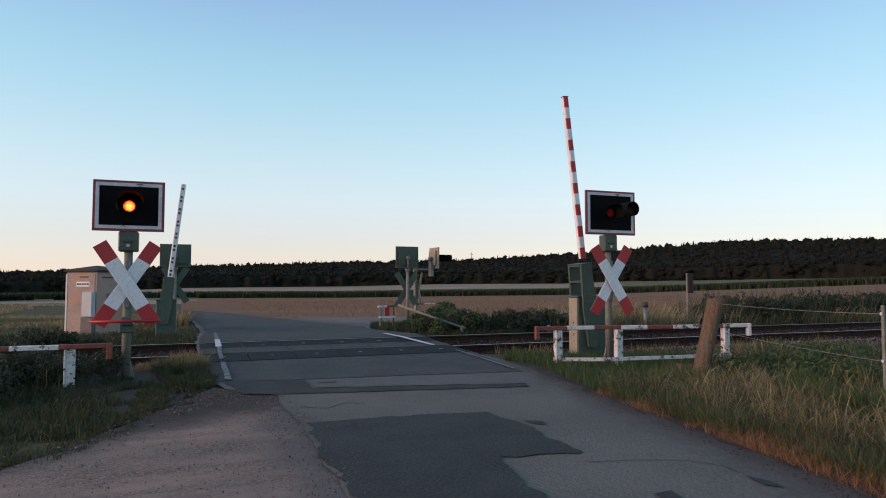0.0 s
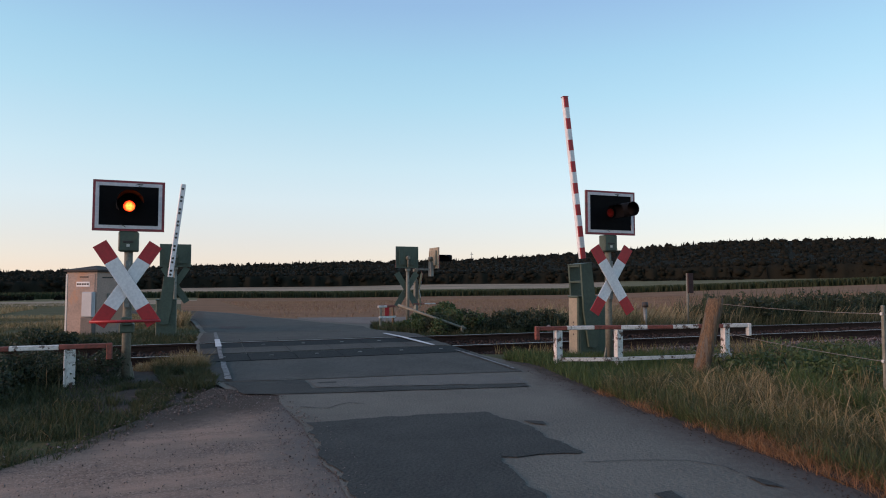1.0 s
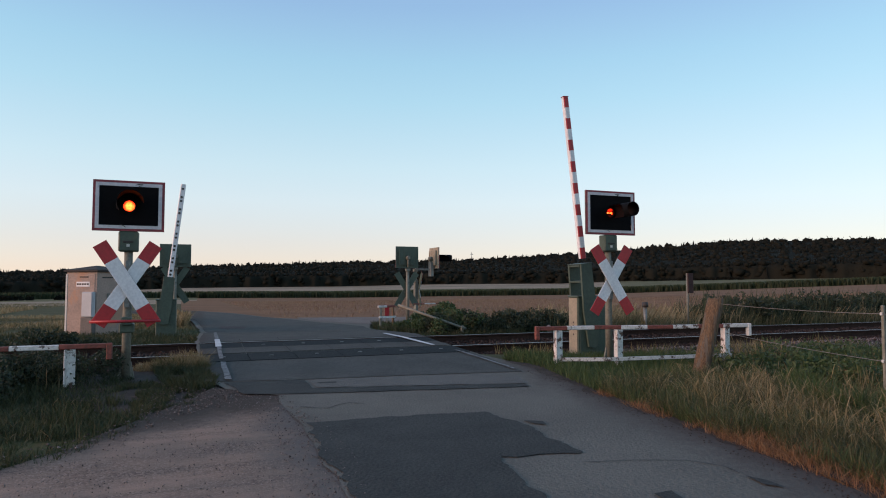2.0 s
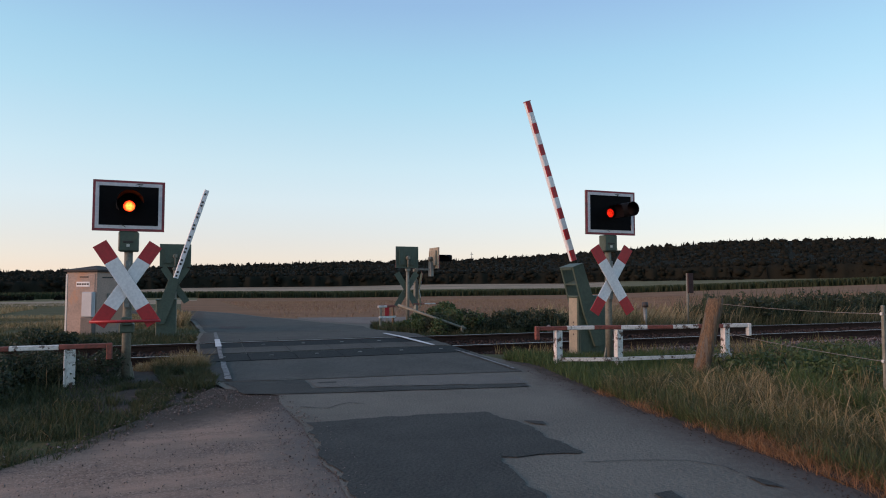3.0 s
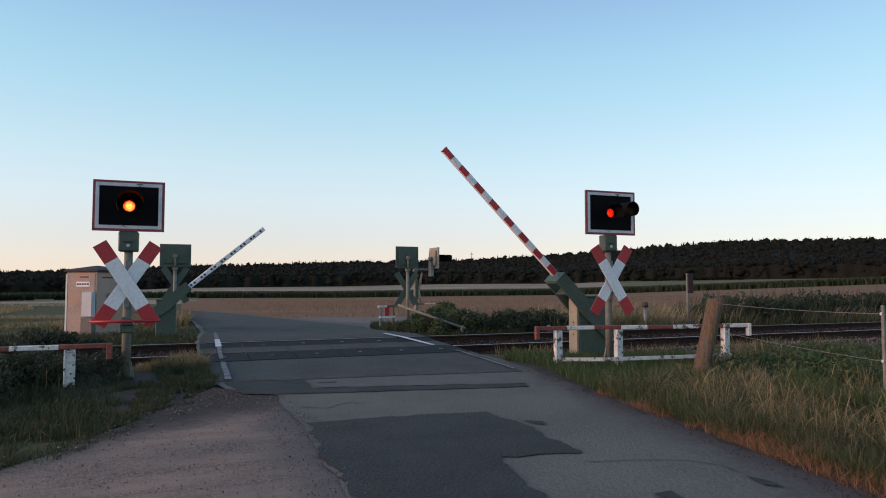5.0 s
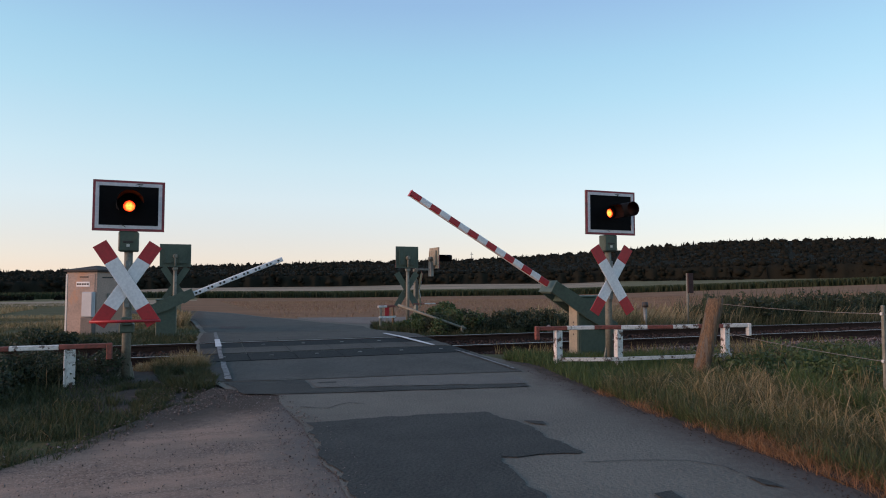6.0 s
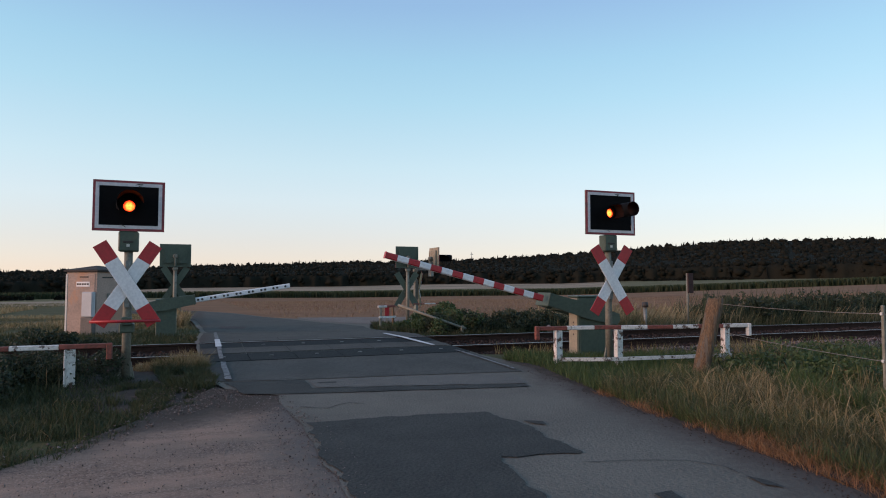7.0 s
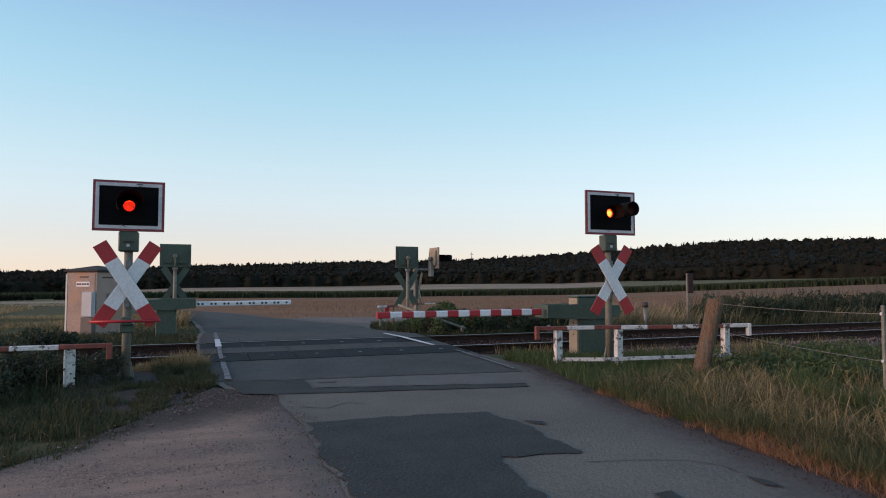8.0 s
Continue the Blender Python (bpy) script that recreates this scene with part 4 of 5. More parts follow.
# ---- barriers ----
def barrier(m, tip, bands, back, label, wide, top, root, plate, tail):
    b = thing("barrier", m, label, "barrier", "half barriers")
    bm = bmesh.new()
    box(bm, -0.205, wide, -0.145, 0.145, -0.86, top - 0.03, 0.012)
    housing = part("housing", bm, GREEN, b, "green steel drive housing")
    boxed("cap", b, GREEN, (-0.22, wide + 0.015, -0.155, 0.155, top - 0.03, top), 0.01, "green lid")
    # pale panel: the western light on this end, put into the colour
    boxed("end_panel", housing, LIT_SIDE, (-0.213, -0.205, -0.125, 0.125, -0.8, top - 0.04), 0.0, "end panel painted pale for the low evening light")
    for z in (-0.2, -0.26, -0.4):
        boxed("nameplate", housing, LABEL_DARK, (-0.217, -0.213, -0.03, 0.0, z, z + 0.03))
    boxed("door_panel", housing, GREEN, (-0.17, wide - 0.035, -0.152, -0.145, -0.78, -0.1), 0.003)
    arm = new("boom_arm")
    arm.parent = b
    for name, y0, y1 in (("arm_plate", -0.21, -0.165), ("arm_plate", 0.165, 0.21)):
        bm = bmesh.new()
        prism(bm, [(-plate, -0.085), (-plate, 0.125), (0.02, 0.135), (tail - 0.04, 0.1), (tail, 0.0), (tail - 0.04, -0.1), (0.0, -0.125)], y0, y1)
        bmesh.ops.bevel(bm, geom=bm.edges[:], offset=0.005, segments=1, affect="EDGES")
        part(name, bm, GREEN, arm)
    for x in (0.01 - plate, 0.28 - plate):
        boxed("cross_piece", arm, GREEN, (x, x + 0.03, -0.165, 0.165, -0.1, 0.1), 0.004)
    boxed("counterweight", arm, GREEN, (tail - 0.28, tail - 0.06, -0.165, 0.165, -0.09, 0.09), 0.01)
    boxed("arm_edge", arm, GREEN, (-plate - 0.012, -plate, -0.215, 0.215, -0.09, 0.13), 0.003)
    root += 0.005
    y, r, lift = -0.12 if not back else 0.1, 0.053, 0.015 if not back else 0.0
    step = (tip - root) / bands
    for k in range(bands):
        bm = bmesh.new()
        x0, x1 = -(root + step * k), -(root + step * (k + 1))
        rr = r - 0.006 * k / bands
        prof = [(-0.03, -rr), (0.03, -rr), (0.042, -rr + 0.014), (0.042, rr - 0.014), (0.03, rr), (-0.03, rr), (-0.042, rr - 0.014), (-0.042, -rr + 0.014)]
        a = [bm.verts.new((x0, y + p, q + lift)) for p, q in prof]
        c = [bm.verts.new((x1, y + p, q + lift)) for p, q in prof]
        for i in range(8):
            bm.faces.new((a[i], a[(i + 1) % 8], c[(i + 1) % 8], c[i]))
        bm.faces.new(a[::-1])
        bm.faces.new(c)
        band = part("boom_band", bm, (RED if k % 2 == 0 else WHITE) if not back else WHITE, arm)
        band.data.materials.append(WHITE)      # white underside: paints the sunset light along this edge
        for f in band.data.polygons:
            if f.normal.z < -0.95:
                f.material_index = 1
    if back:
        n = 16
        for k in range(n - 1):
            x = -(root + 0.06 + (tip - root) * ((k // 2) + (0.0, 0.42)[k % 2] * 0.75) / 7.6)
            piped("reflector", arm, LABEL_DARK, (x, y + 0.04, 0), (x, y + 0.049, 0), 0.026, n=10, label="round dark reflector")
    else:
        boxed("boom_end", arm, RED, (-tip - 0.012, -tip, y - 0.045, y + 0.045, lift - r - 0.001, lift + r + 0.001), 0.004, "dark red end cap")
    return b, arm


barrier_a, arm_a = barrier(pose(6.195, 9.5, 0.655), 3.665, 15, False, "green half barrier with a red and white striped boom", 0.39, 0.27, 0.9, 0.81, 0.62)
barrier_b, arm_b = barrier(pose(-0.63, 15.6, 0.66, 0, 0, 180), 2.70, 1, True, "green half barrier across the track, white boom back", 0.205, 0.12, 0.6, 0.6, 0.45)


# ---- guard rails ----
def guard_rail(label, p, top, low, posts, zfoot, bands, lowbar=True, hooks=(True, True), first=0, pw=0.055, rt=0.029, post_paint=None, bend=None):
    """A painted pipe fence: banded top rail, posts, lower bar. p: ends in x, y."""
    (x0, y0), (x1, y1) = p
    L, ang = math.hypot(x1 - x0, y1 - y0), math.degrees(math.atan2(y1 - y0, x1 - x0))
    g = thing("guard_rail", pose(x0, y0, 0, 0, 0, ang), label, "guard rail", "guard rails")
    for k in range(bands):
        a, b = L * k / bands, L * (k + 1) / bands
        boxed("rail_band", g, (RUST_RED, PEELING)[(k + first) % 2], (a, b, -rt, rt, top - rt + 0.004 * math.sin(k), top + rt + 0.004 * math.sin(k)), 0.008)
    if hooks[0]:
        boxed("end_hook", g, (RUST_RED, PEELING)[first % 2], (-0.06, 0.0, -0.035, 0.035, top - 0.16, top + 0.034), 0.008)
    if hooks[1]:
        boxed("end_hook", g, (RUST_RED, PEELING)[(bands - 1 + first) % 2], (L, L + 0.06, -0.035, 0.035, top - 0.16, top + 0.034), 0.008)
    for k, x in enumerate(posts):
        paint = post_paint[k] if post_paint else PEELING
        boxed("rail_post", g, paint, (x - pw, x + pw, -0.02, 0.02, zfoot, top - rt - 0.002), 0.006)
        boxed("post_flange", g, paint, (x - pw - 0.003, x - pw + 0.015, -pw, pw, zfoot, top - rt - 0.002), 0.004)
    if lowbar and bend:
        bm = bmesh.new()
        line = [(posts[0] - 0.07, -0.02), bend, (posts[-1] + 0.05, -0.05)]
        for (xa, ya), (xb, yb) in zip(line, line[1:]):
            run = [bm.verts.new((x, y + dy, low + dz)) for x, y in ((xa, ya), (xb, yb)) for dy, dz in ((-0.018, -0.025), (-0.018, 0.025), (0.018, 0.025), (0.018, -0.025))]
            for q in ((0, 1, 5, 4), (1, 2, 6, 5), (2, 3, 7, 6), (3, 0, 4, 7), (3, 2, 1, 0), (4, 5, 6, 7)):
                bm.faces.new([run[v] for v in q])
        part("low_bar", bm, PEELING, g)
    elif lowbar:
        boxed("low_bar", g, PEELING, (posts[0] - 0.08, posts[-1] + 0.05, -0.065, -0.03, low - 0.025, low + 0.025), 0.005)
    return g


guard_rail("red and white peeling guard rail before the barrier drive", [(4.66, 8.31), (8.05, 7.78)], 0.478, 0.03, (0.3, 1.26, 3.06), -0.35, 8, first=0, bend=(0.95, -0.17))
guard_rail("rusty red and white guard rail in dark brambles", [(-5.0, 8.78), (-1.0, 8.7)], 0.39, 0.0, (0.6, 2.1, 3.62), -0.35, 8, lowbar=False, hooks=(False, True), first=1)
guard_rail("short red and white guard rail across the track", [(4.32, 16.0), (4.82, 16.15)], 0.53, 0.26, (0.08, 0.46), -0.05, 2, first=1, hooks=(False, False), pw=0.022, rt=0.028, post_paint=(POST, RUST_BROWN))
board = thing("warning_plate", pose(4.66, 16.35, 0), "small red plate on a post behind the guard rail", "plate")
boxed("plate", board, RED, (-0.06, 0.06, -0.008, 0.0, 0.26, 0.56), 0.004)
piped("stake", board, POST, (0, 0.02, -0.1), (0, 0.02, 0.5), 0.018, n=8)
guard_rail("low weathered guard rail in the weeds across the track", [(5.9, 17.9), (7.0, 18.1)], 0.52, 0.2, (0.1, 1.02), -0.05, 3, first=0, hooks=(False, False), pw=0.05, rt=0.016, lowbar=False, post_paint=(POST, PEELING))
pole = piped("leaning_pole", None, POST, (4.49, 14.8, 0.61), (5.87, 13.9, 0.07), 0.032, 0.03, 10)
tagged(pole, "grey green metal pole leaning over the weeds", "pole")
stake = boxed("short_post", None, POST, (5.76, 5.84, 13.93, 13.99, -0.2, 0.14), 0.01)
tagged(stake, "short grey post beside the ballast", "post")


# ---- relay cabinet ----
def cabinet(m):
    c = thing("relay_cabinet", m, "beige concrete relay cabinet with a low hipped roof", "cabinet")
    w, d, h = 0.81, 0.95, 1.385
    boxed("body", c, CABINET, (-w, 0, 0, d, -0.1, h), 0.012)
    bm = bmesh.new()
    box(bm, -w - 0.05, 0.05, -0.05, d + 0.05, h, h + 0.045, 0.008)
    top = [bm.verts.new(v) for v in ((-w / 2, d / 2 - 0.06, h + 0.15), (-w / 2, d / 2 + 0.06, h + 0.15))]
    q = [bm.verts.new(v) for v in ((-w - 0.05, -0.05, h + 0.046), (0.05, -0.05, h + 0.046), (0.05, d + 0.05, h + 0.046), (-w - 0.05, d + 0.05, h + 0.046))]
    for f in ((q[0], q[1], top[0]), (q[1], q[2], top[1], top[0]), (q[2], q[3], top[1]), (q[3], q[0], top[0], top[1])):
        bm.faces.new(f)
    part("roof", bm, ROOF, c, "dark weathered hipped roof")
    boxed("door", c, CABINET, (-w + 0.05, -0.05, -0.012, 0.0, 0.02, h - 0.04), 0.004, "beige door panel")
    boxed("vent", c, LABEL_DARK, (-w + 0.36, -0.22, -0.02, -0.012, h - 0.13, h - 0.1), 0.003, "dark ventilation slot")
    boxed("side_vent", c, LABEL_DARK, (0.0, 0.008, 0.15, 0.6, h - 0.14, h - 0.11), 0.003, "dark ventilation slot")
    sign = boxed("sign_plate", c, WHITE, (-w + 0.28, -0.18, -0.02, -0.012, h - 0.33, h - 0.22), 0.002, "white sign plate")
    for k in range(5):
        boxed("sign_bar", sign, LABEL_DARK, (-w + 0.295 + 0.066 * k, -w + 0.345 + 0.066 * k, -0.0235, -0.02, h - 0.295, h - 0.255))
    boxed("hinge_strip", c, LABEL, (-w - 0.008, -w + 0.04, -0.016, 0.0, 0.02, h - 0.05), 0.003, "pale edge strip")
    meter = boxed("meter_box", c, METER, (-0.29, -0.01, -0.12, -0.013, 0.38, 0.94), 0.014, "grey meter box on the front")
    boxed("meter_lid", meter, METER, (-0.28, -0.02, -0.128, -0.12, 0.4, 0.92), 0.004)
    boxed("cable_box", c, CABLE_BOX, (-0.3, 0.0, -0.13, -0.013, -0.1, 0.37), 0.01, "dark grey cable box below the meter")
    boxed("lock", c, STEEL, (0.0, 0.03, 0.3, 0.42, 0.72, 0.9), 0.008)
    return c


cabinet(pose(-2.08, 16.16, 0.0, 0, 0, -34))

# ---- posts and wires ----
bm = bmesh.new()
n, rows = 14, 9
prev = None
for j in range(rows + 1):
    f = j / rows
    ring = []
    for k in range(n):
        a = 2 * math.pi * k / n
        r = (0.112 - 0.008 * f) * (1 + 0.06 * noise.noise(Vector((math.cos(a) * 1.5, math.sin(a) * 1.5, f * 2)))) + (0.006 if j == rows - 1 else 0)
        ring.append(bm.verts.new((0.37 * f + r * math.cos(a), r * math.sin(a), -0.35 + 1.28 * f + (0.012 * math.sin(3 * a) if j == rows else 0))))
    if prev:
        for k in range(n):
            fc = bm.faces.new((prev[k], prev[(k + 1) % n], ring[(k + 1) % n], ring[k]))
            fc.smooth = True
    prev = ring
bm.faces.new(prev)
wood_post = part("wooden_post", bm, WOOD)
wood_post.matrix_world = pose(6.31, 6.98, 0)
tagged(wood_post, "leaning weathered round wooden fence post", "post", "fence posts")
metal_post = thing("metal_post", pose(6.43, 4.49, 0), "thin galvanised metal fence post", "post", "fence posts")
boxed("post_body", metal_post, POST, (-0.015, 0.015, -0.015, 0.015, -0.3, 0.92), 0.004)
for z in (0.35, 0.82):
    boxed("insulator", metal_post, LABEL, (-0.035, -0.02, -0.012, 0.012, z, z + 0.03), 0.003)


def wire(p0, p1, sag, label):
    cu = bpy.data.curves.new("fence_wire", "CURVE")
    cu.dimensions, cu.bevel_depth, cu.bevel_resolution = "3D", 0.0034, 1
    sp = cu.splines.new("POLY")
    n = 16
    sp.points.add(n)
    for k in range(n + 1):
        f = k / n
        p = Vector(p0).lerp(Vector(p1), f)
        sp.points[k].co = (p.x, p.y, p.z - sag * 4 * f * (1 - f), 1)
    cu.materials.append(WIRE)
    return tagged(new("fence_wire", cu), label, "wire", "fence wires")


wire((6.68, 6.95, 0.86), (6.40, 4.49, 0.835), 0.02, "pale fence wire from the wooden post")
wire((6.40, 4.49, 0.835), (6.4, 0.5, 0.84), 0.02, "pale fence wire past the metal post")
wire((7.66, 7.8, 0.37), (6.40, 4.49, 0.365), 0.02, "pale lower fence wire above the grass")
wire((6.40, 4.49, 0.365), (6.4, 0.5, 0.37), 0.02, "pale lower fence wire past the metal post")

marker = thing("marker_post", pose(12.42, 14.0, 0), "thin grey pole with a narrow dark box", "marker post")
piped("pole", marker, POST, (0, 0, -0.2), (0, 0, 1.40), 0.03, n=8)
boxed("marker_box", marker, MARKER, (-0.02, 0.16, -0.06, -0.02, 0.86, 1.40), 0.006, "narrow dark weathered box")
stub = thing("cable_stub", pose(11.02, 14.0, 0), "short grey pipe with a dark cap beside the track", "post")
piped("pipe", stub, STEEL, (0, 0, -0.2), (0, 0, 0.5), 0.045, n=10)
piped("cap", stub, LABEL_DARK, (0, 0, 0.5), (0, 0, 0.63), 0.085, 0.07, n=12)
kerb = stones("field_stone", np.array([[8.0, 13.75]]), (0.16, 0.18), STONE_PALE, "pale stone beside the ballast", lambda x, y: 0.0, "stone")
kerb["kind"] = "thing"

# ---- grasses and bushes ----
def stalks(name, xy, material, label, h=(0.3, 0.6), w=0.0016, droop=0.45, wind=(0.0, 0.0), z=None):
    """Ripe grass stalks: thin stems that arch over, with a longer, loose seed head at the end."""
    n = len(xy)
    zz = np.array([(z or ground_z)(x, y) for x, y in xy]) - 0.02
    hh = rng.uniform(h[0], h[1], n)
    a = rng.uniform(0, 2 * np.pi, n)
    go = np.stack([np.cos(a) + wind[0], np.sin(a) + wind[1], np.zeros(n)], 1) * (hh * droop * rng.uniform(0.25, 1.2, n))[:, None]
    b = rng.uniform(0, 2 * np.pi, n)
    side = np.stack([np.cos(b), np.sin(b), np.zeros(n)], 1) * (w * rng.uniform(0.7, 1.3, n))[:, None]
    base = np.stack([xy[:, 0], xy[:, 1], zz], 1)
    steps = ((0.0, 1.0), (0.3, 0.9), (0.55, 0.75), (0.7, 0.8), (0.8, 1.7), (0.92, 1.4))
    rows = []
    for f, wide in steps:
        p = base + go * f ** 2.4
        p[:, 2] += hh * (f - 0.28 * f ** 3 * np.linalg.norm(go, axis=1) / hh / max(droop, 0.01))
        rows += [p - side * wide, p + side * wide]
    tip = base + go
    tip[:, 2] += hh * (1 - 0.3 * np.linalg.norm(go, axis=1) / hh / max(droop, 0.01))
    v = np.stack(rows + [tip], 1)
    t = []
    for k in range(len(steps) - 1):
        t += [[2 * k, 2 * k + 1, 2 * k + 3], [2 * k, 2 * k + 3, 2 * k + 2]]
    t += [[2 * len(steps) - 2, 2 * len(steps) - 1, 2 * len(steps)]]
    tris = (np.arange(n)[:, None, None] * (2 * len(steps) + 1) + np.array(t)[None]).reshape(-1, 3)
    return stuff(name, v, tris, material, label, "grass")


def edge_z(x, y):
    return road_z(x, y) - 0.03 if x < 4.9 else ground_z(x, y)


right_verge = [(3.75, 1.0), (3.95, 2.7), (4.1, 3.6), (4.14, 4.4), (4.25, 5.4), (4.38, 6.4), (5.2, 7.0), (6.5, 7.1), (6.3, 4.0), (6.2, 1.0)]
outer_verge = [(4.5, 1.0), (4.55, 4.4), (4.75, 5.4), (5.5, 6.0), (6.3, 5.9), (6.3, 4.0), (6.2, 1.0)]
edge_strip = [(3.62, 1.0), (3.78, 2.7), (3.95, 3.6), (4.02, 4.4), (4.18, 5.6), (4.32, 6.6), (4.55, 6.6), (4.5, 4.6), (4.5, 1.0)]
blades("low_green_grass", clumped(inside(right_verge, 62000), 0.75, 1.3, 51.0), GRASS_FRESH, "dense green blades at the foot of the verge", (0.06, 0.26), 0.0022, 0.9, z=edge_z)
blades("verge_grass", clumped(inside(right_verge, 52000), 0.7, 1.7, 53.0), GRASS_VERGE, "green and straw coloured verge grass", (0.08, 0.32), 0.0018, 0.9, z=edge_z)
blades("tall_dry_grass", clumped(inside(outer_verge, 30000), 0.3, 1.6, 2.0), GRASS_DRY, "tall dry yellow grass along the road", (0.14, 0.42), 0.0014, 0.8, (0.05, 0.05), z=edge_z)
stalks("ripe_stalks", clumped(inside(outer_verge, 5000), 0.5, 1.9, 55.0), GRASS_STRAW, "arching ripe stalks with pale seed heads", (0.24, 0.56), 0.0015, 0.55, (-0.3, 0.1), z=edge_z)
blades("tall_green_grass", clumped(inside([(5.3, 3.0), (6.3, 3.0), (6.5, 5.8), (5.9, 5.6)], 9000), 0.6, 1.4, 97.0), GRASS_FRESH, "long green grass by the wire fence", (0.2, 0.5), 0.0026, 0.7, (-0.1, 0.0), z=edge_z)
stalks("short_stalks", clumped(inside(right_verge, 9000), 0.5, 2.3, 57.0), GRASS_DRY, "short bent stalks with seed heads", (0.16, 0.4), 0.0013, 0.8, (-0.2, 0.0), z=edge_z)
blades("orange_grass", clumped(inside(edge_strip, 30000), 0.5, 2.4, 59.0), GRASS_RUST, "withered orange grass at the asphalt edge", (0.02, 0.15), 0.0018, 1.3, z=edge_z)
blades("orange_litter", inside([(3.62, 1.0), (3.78, 2.7), (3.95, 3.6), (4.05, 4.4), (4.5, 4.6), (4.5, 1.0)], 16000), GRASS_RUST, "reddish withered grass lying at the road edge", (0.03, 0.2), 0.0016, 1.4, z=edge_z)
blades("short_green_grass", inside([(4.38, 6.4), (4.62, 8.2), (4.6, 9.4), (6.0, 9.5), (7.6, 9.3), (8.8, 8.2), (9.0, 7.0), (6, 6.6)], 42000), GRASS_FRESH, "fresh green grass round the guard rail", (0.05, 0.24), 0.0035, 0.8, z=edge_z)
blades("weed_stalks", clumped(inside([(6.5, 4.2), (10, 4.6), (13, 8.0), (9, 8.6), (6.7, 7.5)], 22000), 0.5, 0.8, 5.0), GRASS_DARK, "dark green weeds below the ballast", (0.08, 0.36), 0.004, 0.8, heads=0.2)
blades("dry_stalks", clumped(inside([(6.5, 4.2), (9.5, 5.0), (10.5, 8.0), (8, 8.2), (6.7, 7.5)], 5000), 0.5, 0.7, 9.0), GRASS_DRY, "single dry stalks among the weeds", (0.15, 0.55), 0.004, 0.5, (0.05, 0.05), heads=0.5)
c, r = [], []
for k in range(70):
    y = rng.uniform(4.3, 8.0)
    c.append((rng.uniform(6.6, 7.2 + 0.4 * y), y, rng.uniform(-0.2, 0.16) * (1.0 if y < 6.5 else 0.4)))
    r.append(rng.uniform(0.14, 0.3))
leaves("nettle_clump", c, r, 20000, 0.03, LEAF_GREEN, "green nettles and weeds behind the wire fence", "weeds", 0.9)
blades("rail_side_grass", clumped(inside([(4.6, 9.5), (12, 9.5), (12, 10.1), (4.5, 10.2)], 2600), 0.5, 1.2, 3.0), GRASS_DRY, "sparse dry grass in the ballast", (0.08, 0.32), 0.004, 0.5)
left_verge = [(-0.42, 6.95), (-0.9, 5.85), (-1.25, 5.2), (-2.4, 4.5), (-6, 3.4), (-6, 8.6), (-1.1, 9.6), (-0.72, 9.1), (-0.95, 8.1), (-0.62, 7.45)]
post_tuft = [(-0.32, 8.4), (-0.05, 7.95), (0.2, 8.0), (0.24, 8.7), (0.1, 9.4), (-0.55, 9.7)]


blades("left_verge_grass", clumped(inside(left_verge, 60000), 0.72, 1.1, 11.0), GRASS_GREEN, "short dark green grass beside the gravel", (0.03, 0.13), 0.0035, 1.0, z=verge_z)
blades("verge_tufts", clumped(inside(left_verge, 26000), 0.3, 2.2, 41.0), GRASS_GREEN, "longer tufts in the short grass", (0.08, 0.22), 0.003, 1.0, z=verge_z)
blades("gravel_edge_grass", clumped(inside([(-6, 3.2), (-2.4, 4.25), (-1.15, 5.0), (-0.75, 5.7), (-0.3, 6.85), (-0.6, 7.2), (-1.3, 6.0), (-2.6, 5.1), (-6, 4.4)], 12000), 0.5, 1.9, 43.0), GRASS_GREEN, "sparse grass creeping over the gravel edge", (0.02, 0.09), 0.003, 1.2, z=lambda x, y: road_z(x, y) - 0.012)
blades("left_straw", clumped(inside(left_verge, 13000), 0.36, 1.3, 15.0), GRASS_MIX, "short faded grass beside the gravel", (0.03, 0.13), 0.003, 1.1, z=verge_z)
for k, (x, y, r, h) in enumerate(((-0.1, 9.85, 0.26, 0.33), (-0.33, 9.9, 0.24, 0.25), (-0.6, 9.85, 0.2, 0.17), (0.05, 9.6, 0.14, 0.2))):
    a = rng.uniform(0, 2 * np.pi, 1500)
    q = r * np.sqrt(rng.random(1500))
    blades("yellow_tuft", np.stack([x + q * np.cos(a), y + q * np.sin(a)], 1), (GRASS_STRAW, GRASS_MIX)[k % 2], "yellow dry grass tuft by the rail", (0.05, h), 0.0022, 1.0, heads=0.3)
blades("soil_grass", clumped(inside([(-0.55, 6.95), (0.0, 7.2), (0.0, 7.9), (-0.35, 8.4), (-0.7, 9.1), (-0.95, 8.1), (-0.62, 7.45)], 9000), 0.6, 2.2, 71.0), GRASS_GREEN, "thin grass on the bare soil", (0.02, 0.1), 0.003, 1.1, z=lambda x, y: verge_z(x, y) + 0.02)
blades("green_tuft", clumped(inside(post_tuft, 11000), 0.75, 3.0, 47.0), GRASS_GREEN, "green grass tuft under the signal post", (0.04, 0.18), 0.003, 1.1, z=verge_z)
c, r = [], []
for k in range(95):
    x, y = rng.uniform(-4.8, -1.0), rng.uniform(7.3, 9.4)
    if x < -1.08 - 0.24 * (8.7 - y) and not (x > -1.95 and y < 8.85):
        c.append((x, y, -0.05 + 0.22 * rng.random() * min(1, (y - 7.3))))
        r.append(rng.uniform(0.16, 0.30))
for k in range(60):
    c.append((rng.uniform(-5.0, -1.15), rng.uniform(8.9, 9.75), rng.uniform(-0.05, 0.2)))
    r.append(rng.uniform(0.15, 0.27))
leaves("bramble_bush", c, r, 62000, 0.024, LEAF_DARK, "dark bramble bush round the guard rail")
